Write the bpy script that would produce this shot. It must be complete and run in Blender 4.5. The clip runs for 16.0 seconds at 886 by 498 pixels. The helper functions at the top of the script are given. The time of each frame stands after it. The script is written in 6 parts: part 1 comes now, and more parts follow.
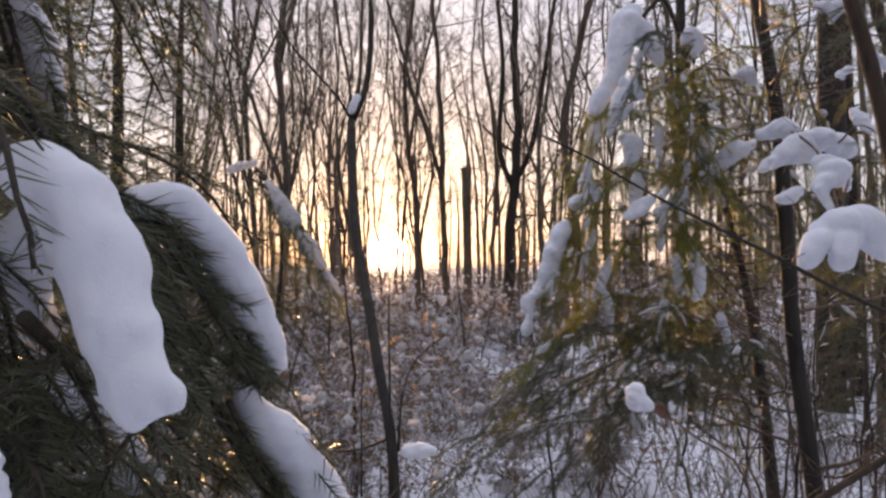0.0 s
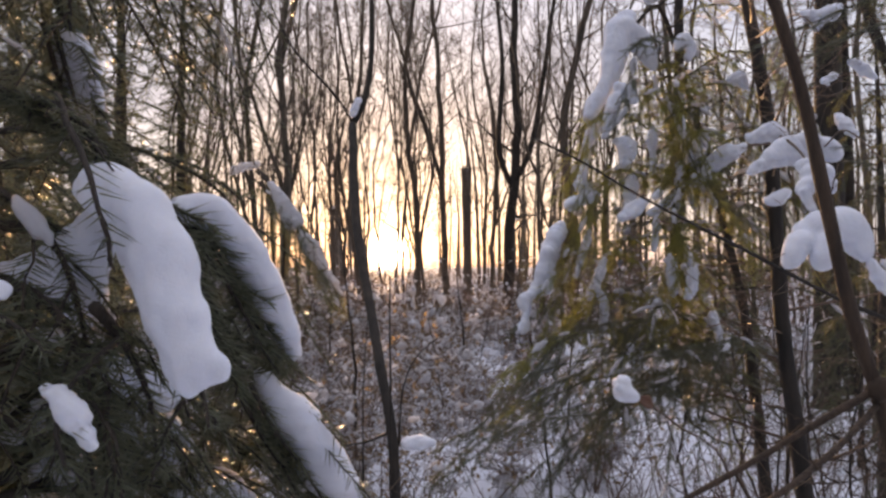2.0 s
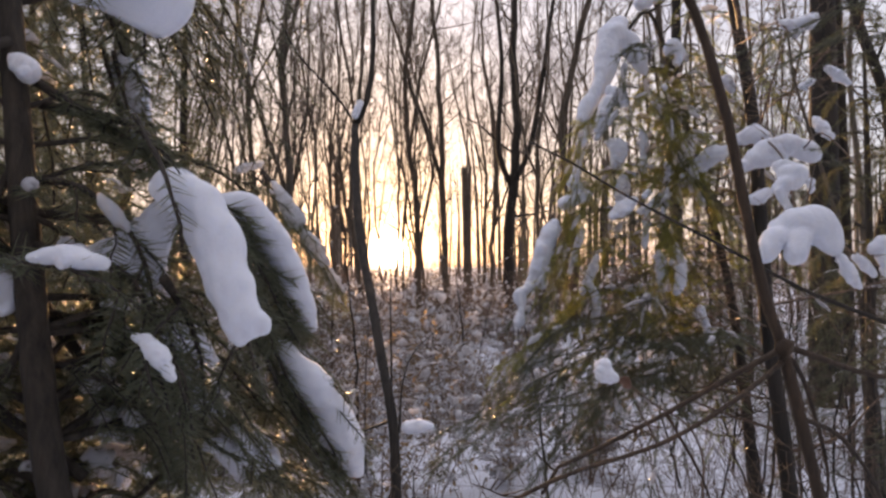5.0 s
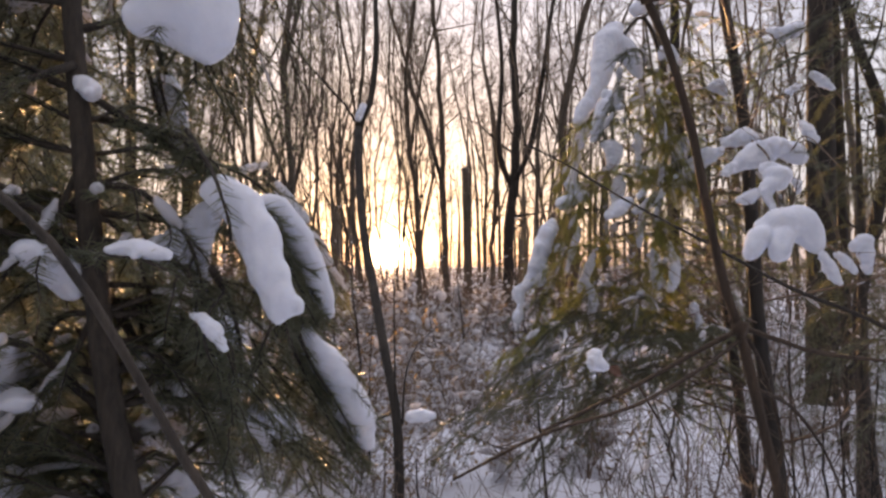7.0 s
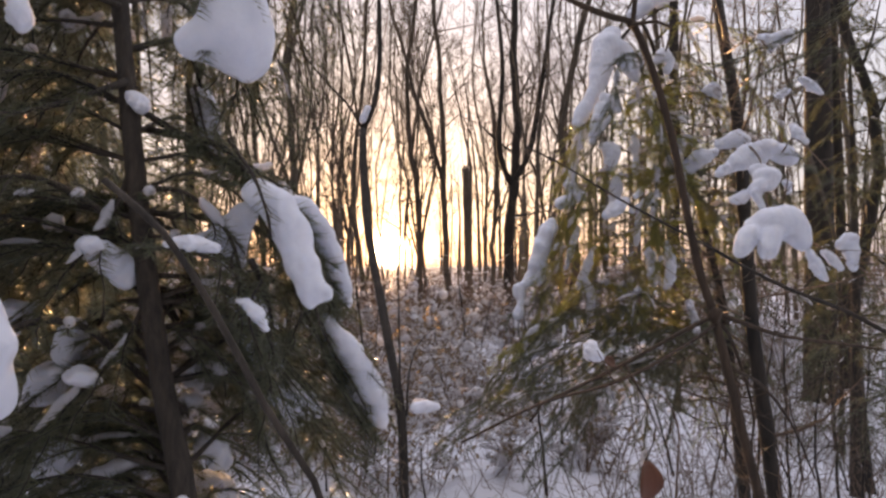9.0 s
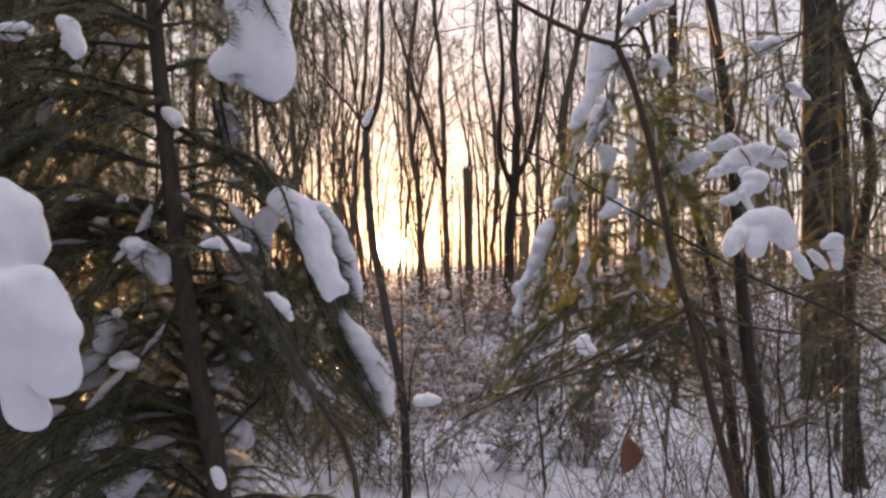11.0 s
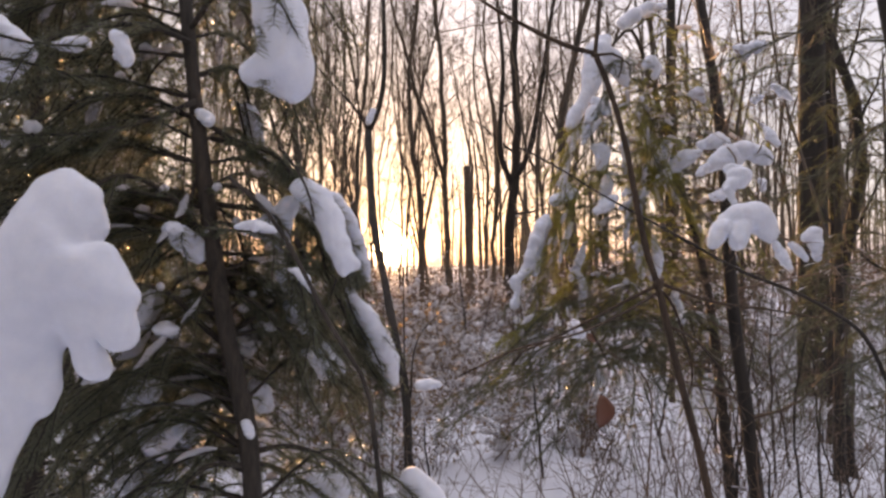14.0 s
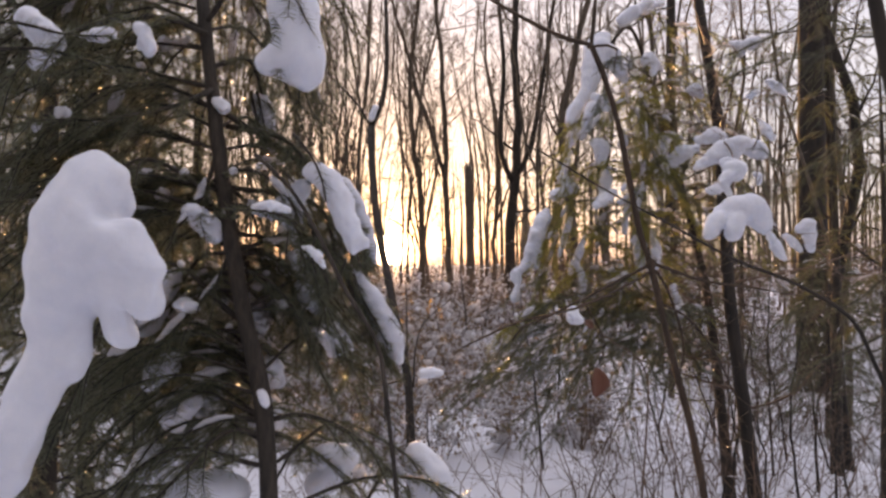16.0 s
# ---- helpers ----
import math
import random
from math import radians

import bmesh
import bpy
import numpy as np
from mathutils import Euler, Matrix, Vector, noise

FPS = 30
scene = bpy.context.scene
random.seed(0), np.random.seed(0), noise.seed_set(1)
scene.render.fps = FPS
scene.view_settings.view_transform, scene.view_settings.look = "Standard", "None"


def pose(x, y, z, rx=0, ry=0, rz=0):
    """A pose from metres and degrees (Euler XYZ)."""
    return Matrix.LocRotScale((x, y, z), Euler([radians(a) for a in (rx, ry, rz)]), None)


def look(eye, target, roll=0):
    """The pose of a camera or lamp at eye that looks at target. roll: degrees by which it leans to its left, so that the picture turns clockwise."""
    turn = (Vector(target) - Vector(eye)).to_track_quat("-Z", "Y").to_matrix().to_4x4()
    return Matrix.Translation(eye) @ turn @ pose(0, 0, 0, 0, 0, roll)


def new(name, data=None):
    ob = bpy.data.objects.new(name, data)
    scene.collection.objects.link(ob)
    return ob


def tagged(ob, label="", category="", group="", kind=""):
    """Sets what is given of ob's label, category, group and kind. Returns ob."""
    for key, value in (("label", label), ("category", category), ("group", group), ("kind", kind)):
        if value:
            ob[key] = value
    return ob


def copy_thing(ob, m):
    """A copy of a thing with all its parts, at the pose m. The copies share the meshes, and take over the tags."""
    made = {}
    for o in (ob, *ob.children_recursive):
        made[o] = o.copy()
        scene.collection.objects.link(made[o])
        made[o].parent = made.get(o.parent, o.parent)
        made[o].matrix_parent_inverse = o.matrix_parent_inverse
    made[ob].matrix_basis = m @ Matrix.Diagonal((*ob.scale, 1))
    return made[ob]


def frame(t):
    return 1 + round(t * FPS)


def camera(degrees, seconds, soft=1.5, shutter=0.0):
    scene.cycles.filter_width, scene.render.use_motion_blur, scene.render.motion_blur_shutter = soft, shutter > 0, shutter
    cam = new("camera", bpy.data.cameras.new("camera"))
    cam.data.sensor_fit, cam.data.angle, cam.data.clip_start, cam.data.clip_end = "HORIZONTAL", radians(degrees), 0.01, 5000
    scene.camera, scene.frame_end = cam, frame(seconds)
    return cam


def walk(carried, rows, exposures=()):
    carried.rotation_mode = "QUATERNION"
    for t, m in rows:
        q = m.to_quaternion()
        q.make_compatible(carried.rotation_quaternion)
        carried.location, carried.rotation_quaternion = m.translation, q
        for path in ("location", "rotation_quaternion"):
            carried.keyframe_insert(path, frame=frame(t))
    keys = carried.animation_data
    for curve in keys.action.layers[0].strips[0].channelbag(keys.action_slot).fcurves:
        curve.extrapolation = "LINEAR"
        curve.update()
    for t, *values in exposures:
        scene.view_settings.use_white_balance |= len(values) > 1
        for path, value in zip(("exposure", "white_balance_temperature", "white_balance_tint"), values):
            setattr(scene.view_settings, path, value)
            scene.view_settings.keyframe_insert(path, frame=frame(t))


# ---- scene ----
# The camera backs away between the snowy firs, sinking a little, always facing the low sun.
cam = camera(67.0, 16.0, soft=2.6)
PATH = [  # seconds, eye, tilt above level, turn
    (0, (0.0, 0.0, 1.45), 1.509, -0.011),
    (1.5, (0.003, -0.081, 1.451), 1.501, -0.003),
    (2.5, (0.009, -0.139, 1.444), 1.495, 0.004),
    (3.5, (0.017, -0.184, 1.432), 1.487, 0.014),
    (6.5, (0.014, -0.403, 1.423), 1.453, 0.051),
    (7, (0.011, -0.434, 1.416), 1.447, 0.059),
    (9, (-0.004, -0.57, 1.405), 1.415, 0.094),
    (11.5, (-0.008, -0.741, 1.399), 1.368, 0.147),
    (12.5, (-0.008, -0.807, 1.389), 1.347, 0.171),
    (14.5, (-0.003, -0.913, 1.353), 1.299, 0.224),
    (16, (-0.011, -0.971, 1.319), 1.260, 0.268),
]
walk(cam, [(t, pose(*eye, 90 + tilt, 0, turn)) for t, eye, tilt, turn in PATH], [(0, 0.90, 7850, 23), (8, 1.0, 8350, 24), (16, 1.1, 8700, 26)])

# ---- light: a winter sun just over the horizon, seen through the wood ----
SUN_TURN = radians(4.68)   # to the left of +y
SUN_UP = radians(1.35)     # its disc; the lamp is raised above it so its light clears the brush
SUN_LIGHT_UP = radians(4.5)
SUN_WAY = Vector((-math.sin(SUN_TURN) * math.cos(SUN_UP), math.cos(SUN_TURN) * math.cos(SUN_UP), math.sin(SUN_UP)))

world = bpy.data.worlds.new("winter_sky")
scene.world = world
world.use_nodes = True
wt = world.node_tree
wt.nodes.clear()
w_out = wt.nodes.new("ShaderNodeOutputWorld")
w_sky = wt.nodes.new("ShaderNodeTexSky")
w_sky.sky_type = "NISHITA"
w_sky.sun_disc = False
w_sky.sun_elevation = SUN_LIGHT_UP
w_sky.sun_rotation = -SUN_TURN
w_sky.air_density, w_sky.dust_density, w_sky.ozone_density = 1.0, 1.5, 2.0
w_bg = wt.nodes.new("ShaderNodeBackground")
w_bg.inputs["Strength"].default_value = 0.035
wt.links.new(w_sky.outputs["Color"], w_bg.inputs["Color"])
# thin bright winter cloud, streaked
w_co = wt.nodes.new("ShaderNodeTexCoord")
w_map = wt.nodes.new("ShaderNodeMapping")
w_map.inputs["Scale"].default_value = (2.0, 2.0, 7.0)
w_noise = wt.nodes.new("ShaderNodeTexNoise")
w_noise.inputs["Scale"].default_value = 2.2
w_noise.inputs["Detail"].default_value = 6.0
w_ramp = wt.nodes.new("ShaderNodeValToRGB")
w_ramp.color_ramp.elements[0].position, w_ramp.color_ramp.elements[0].color = 0.35, (0.345, 0.428, 0.60, 1)
w_ramp.color_ramp.elements[1].position, w_ramp.color_ramp.elements[1].color = 0.68, (0.546, 0.635, 0.77, 1)
w_cloud = wt.nodes.new("ShaderNodeBackground")
w_cloud.inputs["Strength"].default_value = 0.7
wt.links.new(w_co.outputs["Generated"], w_map.inputs["Vector"])
wt.links.new(w_map.outputs["Vector"], w_noise.inputs["Vector"])
wt.links.new(w_noise.outputs["Fac"], w_ramp.inputs["Fac"])
wt.links.new(w_ramp.outputs["Color"], w_cloud.inputs["Color"])
# the deck brightens towards the zenith, as a thin overcast does
w_sep = wt.nodes.new("ShaderNodeSeparateXYZ")
w_zen = wt.nodes.new("ShaderNodeMapRange")
w_zen.interpolation_type = "SMOOTHSTEP"
w_zen.inputs["From Min"].default_value, w_zen.inputs["From Max"].default_value = 0.15, 1.0
w_zen.inputs["To Min"].default_value, w_zen.inputs["To Max"].default_value = 0.58, 1.25
wt.links.new(w_co.outputs["Generated"], w_sep.inputs[0])
wt.links.new(w_sep.outputs["Z"], w_zen.inputs["Value"])
# the sun's disc and the warm aureole that the thin cloud spreads round it
w_dot = wt.nodes.new("ShaderNodeVectorMath")
w_dot.operation = "DOT_PRODUCT"
w_dot.inputs[1].default_value = SUN_WAY
wt.links.new(w_co.outputs["Generated"], w_dot.inputs[0])
# towards the east, away from the setting sun, the deck is dimmer
w_east = wt.nodes.new("ShaderNodeMapRange")
w_east.interpolation_type = "SMOOTHSTEP"
w_east.inputs["From Min"].default_value, w_east.inputs["From Max"].default_value = -1.0, 0.3
w_east.inputs["To Min"].default_value, w_east.inputs["To Max"].default_value = 0.38, 1.0
wt.links.new(w_dot.outputs["Value"], w_east.inputs["Value"])
w_deck = wt.nodes.new("ShaderNodeMath")
w_deck.operation = "MULTIPLY"
wt.links.new(w_zen.outputs[0], w_deck.inputs[0])
wt.links.new(w_east.outputs[0], w_deck.inputs[1])
wt.links.new(w_deck.outputs[0], w_cloud.inputs["Strength"])


def lobe(power, strength, colour):
    """One round glow of the sky about the sun's direction."""
    clamp = wt.nodes.new("ShaderNodeMath")
    clamp.operation = "MAXIMUM"
    clamp.inputs[1].default_value = 0.0
    wt.links.new(w_dot.outputs["Value"], clamp.inputs[0])
    pw = wt.nodes.new("ShaderNodeMath")
    pw.operation = "POWER"
    pw.inputs[1].default_value = power
    wt.links.new(clamp.outputs[0], pw.inputs[0])
    mul = wt.nodes.new("ShaderNodeMath")
    mul.operation = "MULTIPLY"
    mul.inputs[1].default_value = strength
    wt.links.new(pw.outputs[0], mul.inputs[0])
    bg = wt.nodes.new("ShaderNodeBackground")
    bg.inputs["Color"].default_value = (*colour, 1)
    wt.links.new(mul.outputs[0], bg.inputs["Strength"])
    return bg


def add_shaders(*nodes):
    last = nodes[0]
    for n in nodes[1:]:
        add = wt.nodes.new("ShaderNodeAddShader")
        wt.links.new(last.outputs[0], add.inputs[0])
        wt.links.new(n.outputs[0], add.inputs[1])
        last = add
    return last


w_sum = add_shaders(w_bg, w_cloud, lobe(9, 0.08, (1.0, 0.84, 0.68)), lobe(90, 0.21, (1.0, 0.79, 0.58)),
                    lobe(900, 0.6, (1.0, 0.81, 0.57)), lobe(9500, 65.0, (1.0, 0.88, 0.62)))
wt.links.new(w_sum.outputs[0], w_out.inputs["Surface"])

sun = new("sun", bpy.data.lights.new("sun", "SUN"))
sun.data.energy = 5.0
sun.data.color = (1.0, 0.66, 0.34)
sun.data.angle = radians(0.5)
sun.matrix_world = look(SUN_WAY * 80 + Vector((0, 0, 80 * (math.tan(SUN_LIGHT_UP) - math.tan(SUN_UP)))), (0, 0, 0))


# ---- materials ----
def material(name):
    m = bpy.data.materials.new(name)
    m.use_nodes = True
    return m, m.node_tree, m.node_tree.nodes["Principled BSDF"]


def noise_node(t, scale, detail=4.0, stretch=(1, 1, 1), rough=0.6):
    co = t.nodes.new("ShaderNodeTexCoord")
    mp = t.nodes.new("ShaderNodeMapping")
    mp.inputs["Scale"].default_value = stretch
    n = t.nodes.new("ShaderNodeTexNoise")
    n.inputs["Scale"].default_value = scale
    n.inputs["Detail"].default_value = detail
    n.inputs["Roughness"].default_value = rough
    t.links.new(co.outputs["Object"], mp.inputs["Vector"])
    t.links.new(mp.outputs["Vector"], n.inputs["Vector"])
    return n


def ramp(t, source, stops):
    r = t.nodes.new("ShaderNodeValToRGB")
    while len(r.color_ramp.elements) < len(stops):
        r.color_ramp.elements.new(0.5)
    for e, (p, c) in zip(r.color_ramp.elements, stops):
        e.position, e.color = p, (*c, 1)
    t.links.new(source, r.inputs["Fac"])
    return r


def bump(t, bsdf, sources, strength, distance):
    last = None
    for s, k in sources:
        b = t.nodes.new("ShaderNodeBump")
        b.inputs["Strength"].default_value = strength * k
        b.inputs["Distance"].default_value = distance
        t.links.new(s, b.inputs["Height"])
        if last:
            t.links.new(last.outputs["Normal"], b.inputs["Normal"])
        last = b
    t.links.new(last.outputs["Normal"], bsdf.inputs["Normal"])


def mat_snow(name, scale, distance, sub, lets_through=0.0):
    m, t, b = material(name)
    big, small = noise_node(t, scale, 5), noise_node(t, scale * 14, 3)
    r = ramp(t, big.outputs["Fac"], [(0.3, (0.67, 0.70, 0.775)), (0.7, (0.755, 0.775, 0.835))])
    t.links.new(r.outputs["Color"], b.inputs["Base Color"])
    b.inputs["Roughness"].default_value = 0.75
    b.inputs["Specular IOR Level"].default_value = 0.25
    if sub:
        b.inputs["Subsurface Weight"].default_value = 0.6
        b.inputs["Subsurface Radius"].default_value = (1.0, 0.9, 0.8)
        b.inputs["Subsurface Scale"].default_value = sub
    bump(t, b, [(big.outputs["Fac"], 1.0), (small.outputs["Fac"], 0.35)], 0.5, distance)
    if lets_through:
        tr = t.nodes.new("ShaderNodeBsdfTranslucent")
        tr.inputs["Color"].default_value = (0.82, 0.78, 0.74, 1)
        mix = t.nodes.new("ShaderNodeMixShader")
        mix.inputs[0].default_value = lets_through
        t.links.new(b.outputs[0], mix.inputs[1])
        t.links.new(tr.outputs[0], mix.inputs[2])
        t.links.new(mix.outputs[0], t.nodes["Material Output"].inputs["Surface"])
    return m


def mat_bark(name, dark, light, scale=22, stretch=(1, 1, 0.16)):
    m, t, b = material(name)
    n, blot = noise_node(t, scale, 6, stretch, 0.7), noise_node(t, 1.7, 3)
    r = ramp(t, n.outputs["Fac"], [(0.32, dark), (0.7, light)])
    r2 = ramp(t, blot.outputs["Fac"], [(0.35, (0.6, 0.62, 0.6)), (0.7, (1.15, 1.08, 1.0))])
    mix = t.nodes.new("ShaderNodeMix")
    mix.data_type, mix.blend_type = "RGBA", "MULTIPLY"
    mix.inputs["Factor"].default_value = 1.0
    t.links.new(r.outputs["Color"], mix.inputs["A"])
    t.links.new(r2.outputs["Color"], mix.inputs["B"])
    t.links.new(mix.outputs["Result"], b.inputs["Base Color"])
    b.inputs["Roughness"].default_value = 0.85
    bump(t, b, [(n.outputs["Fac"], 1.0)], 0.8, 0.01)
    return m


def mat_leafy(name, dark, light, glow, through_part, scale=30, rough=0.5):
    """Thin green or brown tissue that lets some light through."""
    m, t, b = material(name)
    n = noise_node(t, scale, 3)
    geo = t.nodes.new("ShaderNodeNewGeometry")
    addn = t.nodes.new("ShaderNodeMath")
    addn.operation = "MULTIPLY_ADD"
    addn.inputs[1].default_value = 0.5
    addn.use_clamp = True
    t.links.new(geo.outputs["Random Per Island"], addn.inputs[0])
    half = t.nodes.new("ShaderNodeMath")
    half.operation = "MULTIPLY"
    half.inputs[1].default_value = 0.5
    t.links.new(n.outputs["Fac"], half.inputs[0])
    t.links.new(half.outputs[0], addn.inputs[2])
    r = ramp(t, addn.outputs[0], [(0.15, dark), (0.8, light)])
    t.links.new(r.outputs["Color"], b.inputs["Base Color"])
    b.inputs["Roughness"].default_value = rough
    tr = t.nodes.new("ShaderNodeBsdfTranslucent")
    tr.inputs["Color"].default_value = (*glow, 1)
    mix = t.nodes.new("ShaderNodeMixShader")
    mix.inputs[0].default_value = through_part
    out = t.nodes["Material Output"]
    t.links.new(b.outputs[0], mix.inputs[1])
    t.links.new(tr.outputs[0], mix.inputs[2])
    t.links.new(mix.outputs[0], out.inputs["Surface"])
    return m


SNOW = mat_snow("packed_snow", 26, 0.004, 0.012)
SNOW_FAR = mat_snow("clinging_snow", 12, 0.01, 0, 0.45)
SNOW_GROUND = mat_snow("ground_snow", 2.2, 0.05, 0)
BARK_FIR = mat_bark("fir_bark", (0.02, 0.017, 0.014), (0.09, 0.072, 0.058), 60)
BARK_DARK = mat_bark("dark_bark", (0.014, 0.012, 0.010), (0.055, 0.044, 0.036))
BARK_GREY = mat_bark("grey_brown_bark", (0.06, 0.049, 0.04), (0.19, 0.15, 0.115))
BARK_PINE = mat_bark("pine_bark", (0.013, 0.011, 0.009), (0.052, 0.039, 0.03), 12)
BARK_KNOT = mat_bark("brown_stem_bark", (0.03, 0.02, 0.014), (0.115, 0.072, 0.046), 70)
BARK_TWIG = mat_bark("twig_bark", (0.07, 0.043, 0.029), (0.25, 0.155, 0.10), 90)
BARK_TWIG.node_tree.nodes["Principled BSDF"].inputs["Roughness"].default_value = 0.5
WEATHERED = mat_bark("weathered_wood", (0.07, 0.06, 0.05), (0.20, 0.17, 0.14), 18)
NEEDLE = mat_leafy("fir_needles", (0.038, 0.052, 0.036), (0.14, 0.16, 0.112), (0.5, 0.48, 0.2), 0.27, 30, 0.36)
# conifer needles with the low sun's gold put into their colour and glow
NEEDLE_SUNLIT = mat_leafy("sunlit_tint_needles", (0.04, 0.042, 0.018), (0.13, 0.12, 0.05), (0.86, 0.86, 0.30), 0.5, 30, 0.36)
NEEDLE_FAR = mat_leafy("distant_needles", (0.02, 0.028, 0.018), (0.06, 0.075, 0.045), (0.25, 0.24, 0.08), 0.3, 3)
DRY_LEAF = mat_leafy("dry_leaves", (0.10, 0.062, 0.036), (0.30, 0.20, 0.12), (0.5, 0.37, 0.22), 0.4, 12)
RED_LEAF = mat_leafy("russet_leaf", (0.07, 0.036, 0.022), (0.15, 0.075, 0.045), (0.32, 0.13, 0.07), 0.3, 40)


# ---- geometry helpers ----
class Geo:
    """Collects tubes, spikes and blades of one mesh."""

    def __init__(self):
        self.v, self.q, self.t, self.n = [], [], [], 0
        self.wait = {}

    def add(self, verts, quads=None, tris=None):
        if quads is not None and len(quads):
            self.q.append(np.asarray(quads) + self.n)
        if tris is not None and len(tris):
            self.t.append(np.asarray(tris) + self.n)
        self.v.append(np.asarray(verts, dtype=float))
        self.n += len(verts)

    def later(self, pts, r0, r1, sides, belly=False):
        self.wait.setdefault((len(pts), sides, belly), []).append((pts, r0, r1))

    def flush(self):
        for (n, sides, belly), rows in self.wait.items():
            many_tubes(self, np.array([r[0] for r in rows], float), np.array([r[1] for r in rows]), np.array([r[2] for r in rows]), sides, belly)
        self.wait = {}

    def merged(self):
        self.flush()
        v = np.concatenate(self.v) if self.v else np.zeros((0, 3))
        q = np.concatenate(self.q) if self.q else np.zeros((0, 4), int)
        t = np.concatenate(self.t) if self.t else np.zeros((0, 3), int)
        return v, q, t

    def mesh(self, name, mat, smooth=True):
        v, q, t = self.merged()
        me = bpy.data.meshes.new(name)
        me.vertices.add(len(v))
        me.vertices.foreach_set("co", v.ravel())
        me.loops.add(q.size + t.size)
        me.loops.foreach_set("vertex_index", np.concatenate([q.ravel(), t.ravel()]).astype(np.int32))
        me.polygons.add(len(q) + len(t))
        starts = np.concatenate([np.arange(len(q)) * 4, q.size + np.arange(len(t)) * 3]).astype(np.int32)
        me.polygons.foreach_set("loop_start", starts)
        me.polygons.foreach_set("use_smooth", np.full(len(q) + len(t), smooth))
        me.update(calc_edges=True)
        me.materials.append(mat)
        return me


def part(name, geo, mat, parent=None, label="", smooth=True):
    """Links a Geo as one mesh object under a thing or a part."""
    ob = new(name, geo.mesh(name, mat, smooth))
    if name in ("needles", "twigs", "stems", "branches", "leaves", "clinging_snow"):
        tagged(ob, kind="stuff")
    if parent:
        ob.parent = parent
    return tagged(ob, label)


def thing(name, at, label, category, group="", kind=""):
    ob = new(name)
    ob.location = at
    ob.empty_display_size = 0.1
    return tagged(ob, label, category, group, kind)


def glide(points, step):
    """A smooth line through the points, in steps of that length."""
    p = [np.asarray(q, float) for q in points]
    p = [2 * p[0] - p[1]] + p + [2 * p[-1] - p[-2]]
    out = []
    for a, b, c, d in zip(p, p[1:], p[2:], p[3:]):
        ab, bc, cd = np.linalg.norm(b - a), np.linalg.norm(c - b), np.linalg.norm(d - c)
        m0, m1 = (c - a) / (ab + bc + 1e-9) * bc, (d - b) / (bc + cd + 1e-9) * bc
        n = max(1, int(round(bc / step)))
        for k in range(n):
            u = k / n
            out.append((2 * u ** 3 - 3 * u * u + 1) * b + (u ** 3 - 2 * u * u + u) * m0 + (3 * u * u - 2 * u ** 3) * c + (u ** 3 - u * u) * m1)
    out.append(p[-2])
    return np.array(out)


def many_tubes(geo, pts, r0, r1, sides, belly=False):
    """Tubes along many lines of equally many points, all at once."""
    m, n = pts.shape[:2]
    d = np.empty_like(pts)
    d[:, 1:-1] = pts[:, 2:] - pts[:, :-2]
    d[:, 0], d[:, -1] = pts[:, 1] - pts[:, 0], pts[:, -1] - pts[:, -2]
    d /= np.linalg.norm(d, axis=2)[..., None] + 1e-12
    steep = np.abs(d[:, :1, 2:]) > 0.7
    u = np.cross(d, np.where(steep, np.array([0.31, 0.95, 0.05]), np.array([0.05, 0.1, 0.99])))
    u /= np.linalg.norm(u, axis=2)[..., None] + 1e-12
    w = np.cross(d, u)
    k = np.linspace(0, 1, n)[None]
    r = r0[:, None] * (1 - k) + r1[:, None] * k
    if belly:
        r = r * np.sin(math.pi * np.clip(k, 0.03, 0.97)) ** 0.55
    a = np.arange(sides) * 2 * math.pi / sides
    ring = u[:, :, None] * np.cos(a)[None, None, :, None] + w[:, :, None] * np.sin(a)[None, None, :, None]
    v = pts[:, :, None] + ring * r[:, :, None, None]
    o = (np.arange(m) * n * sides)[:, None, None]
    i = (np.arange(n - 1) * sides)[None, :, None]
    j = np.arange(sides)[None, None]
    h = (j + 1) % sides
    q = np.stack([o + i + j, o + i + h, o + i + sides + h, o + i + sides + j], -1).reshape(-1, 4)
    geo.add(v.reshape(-1, 3), q)


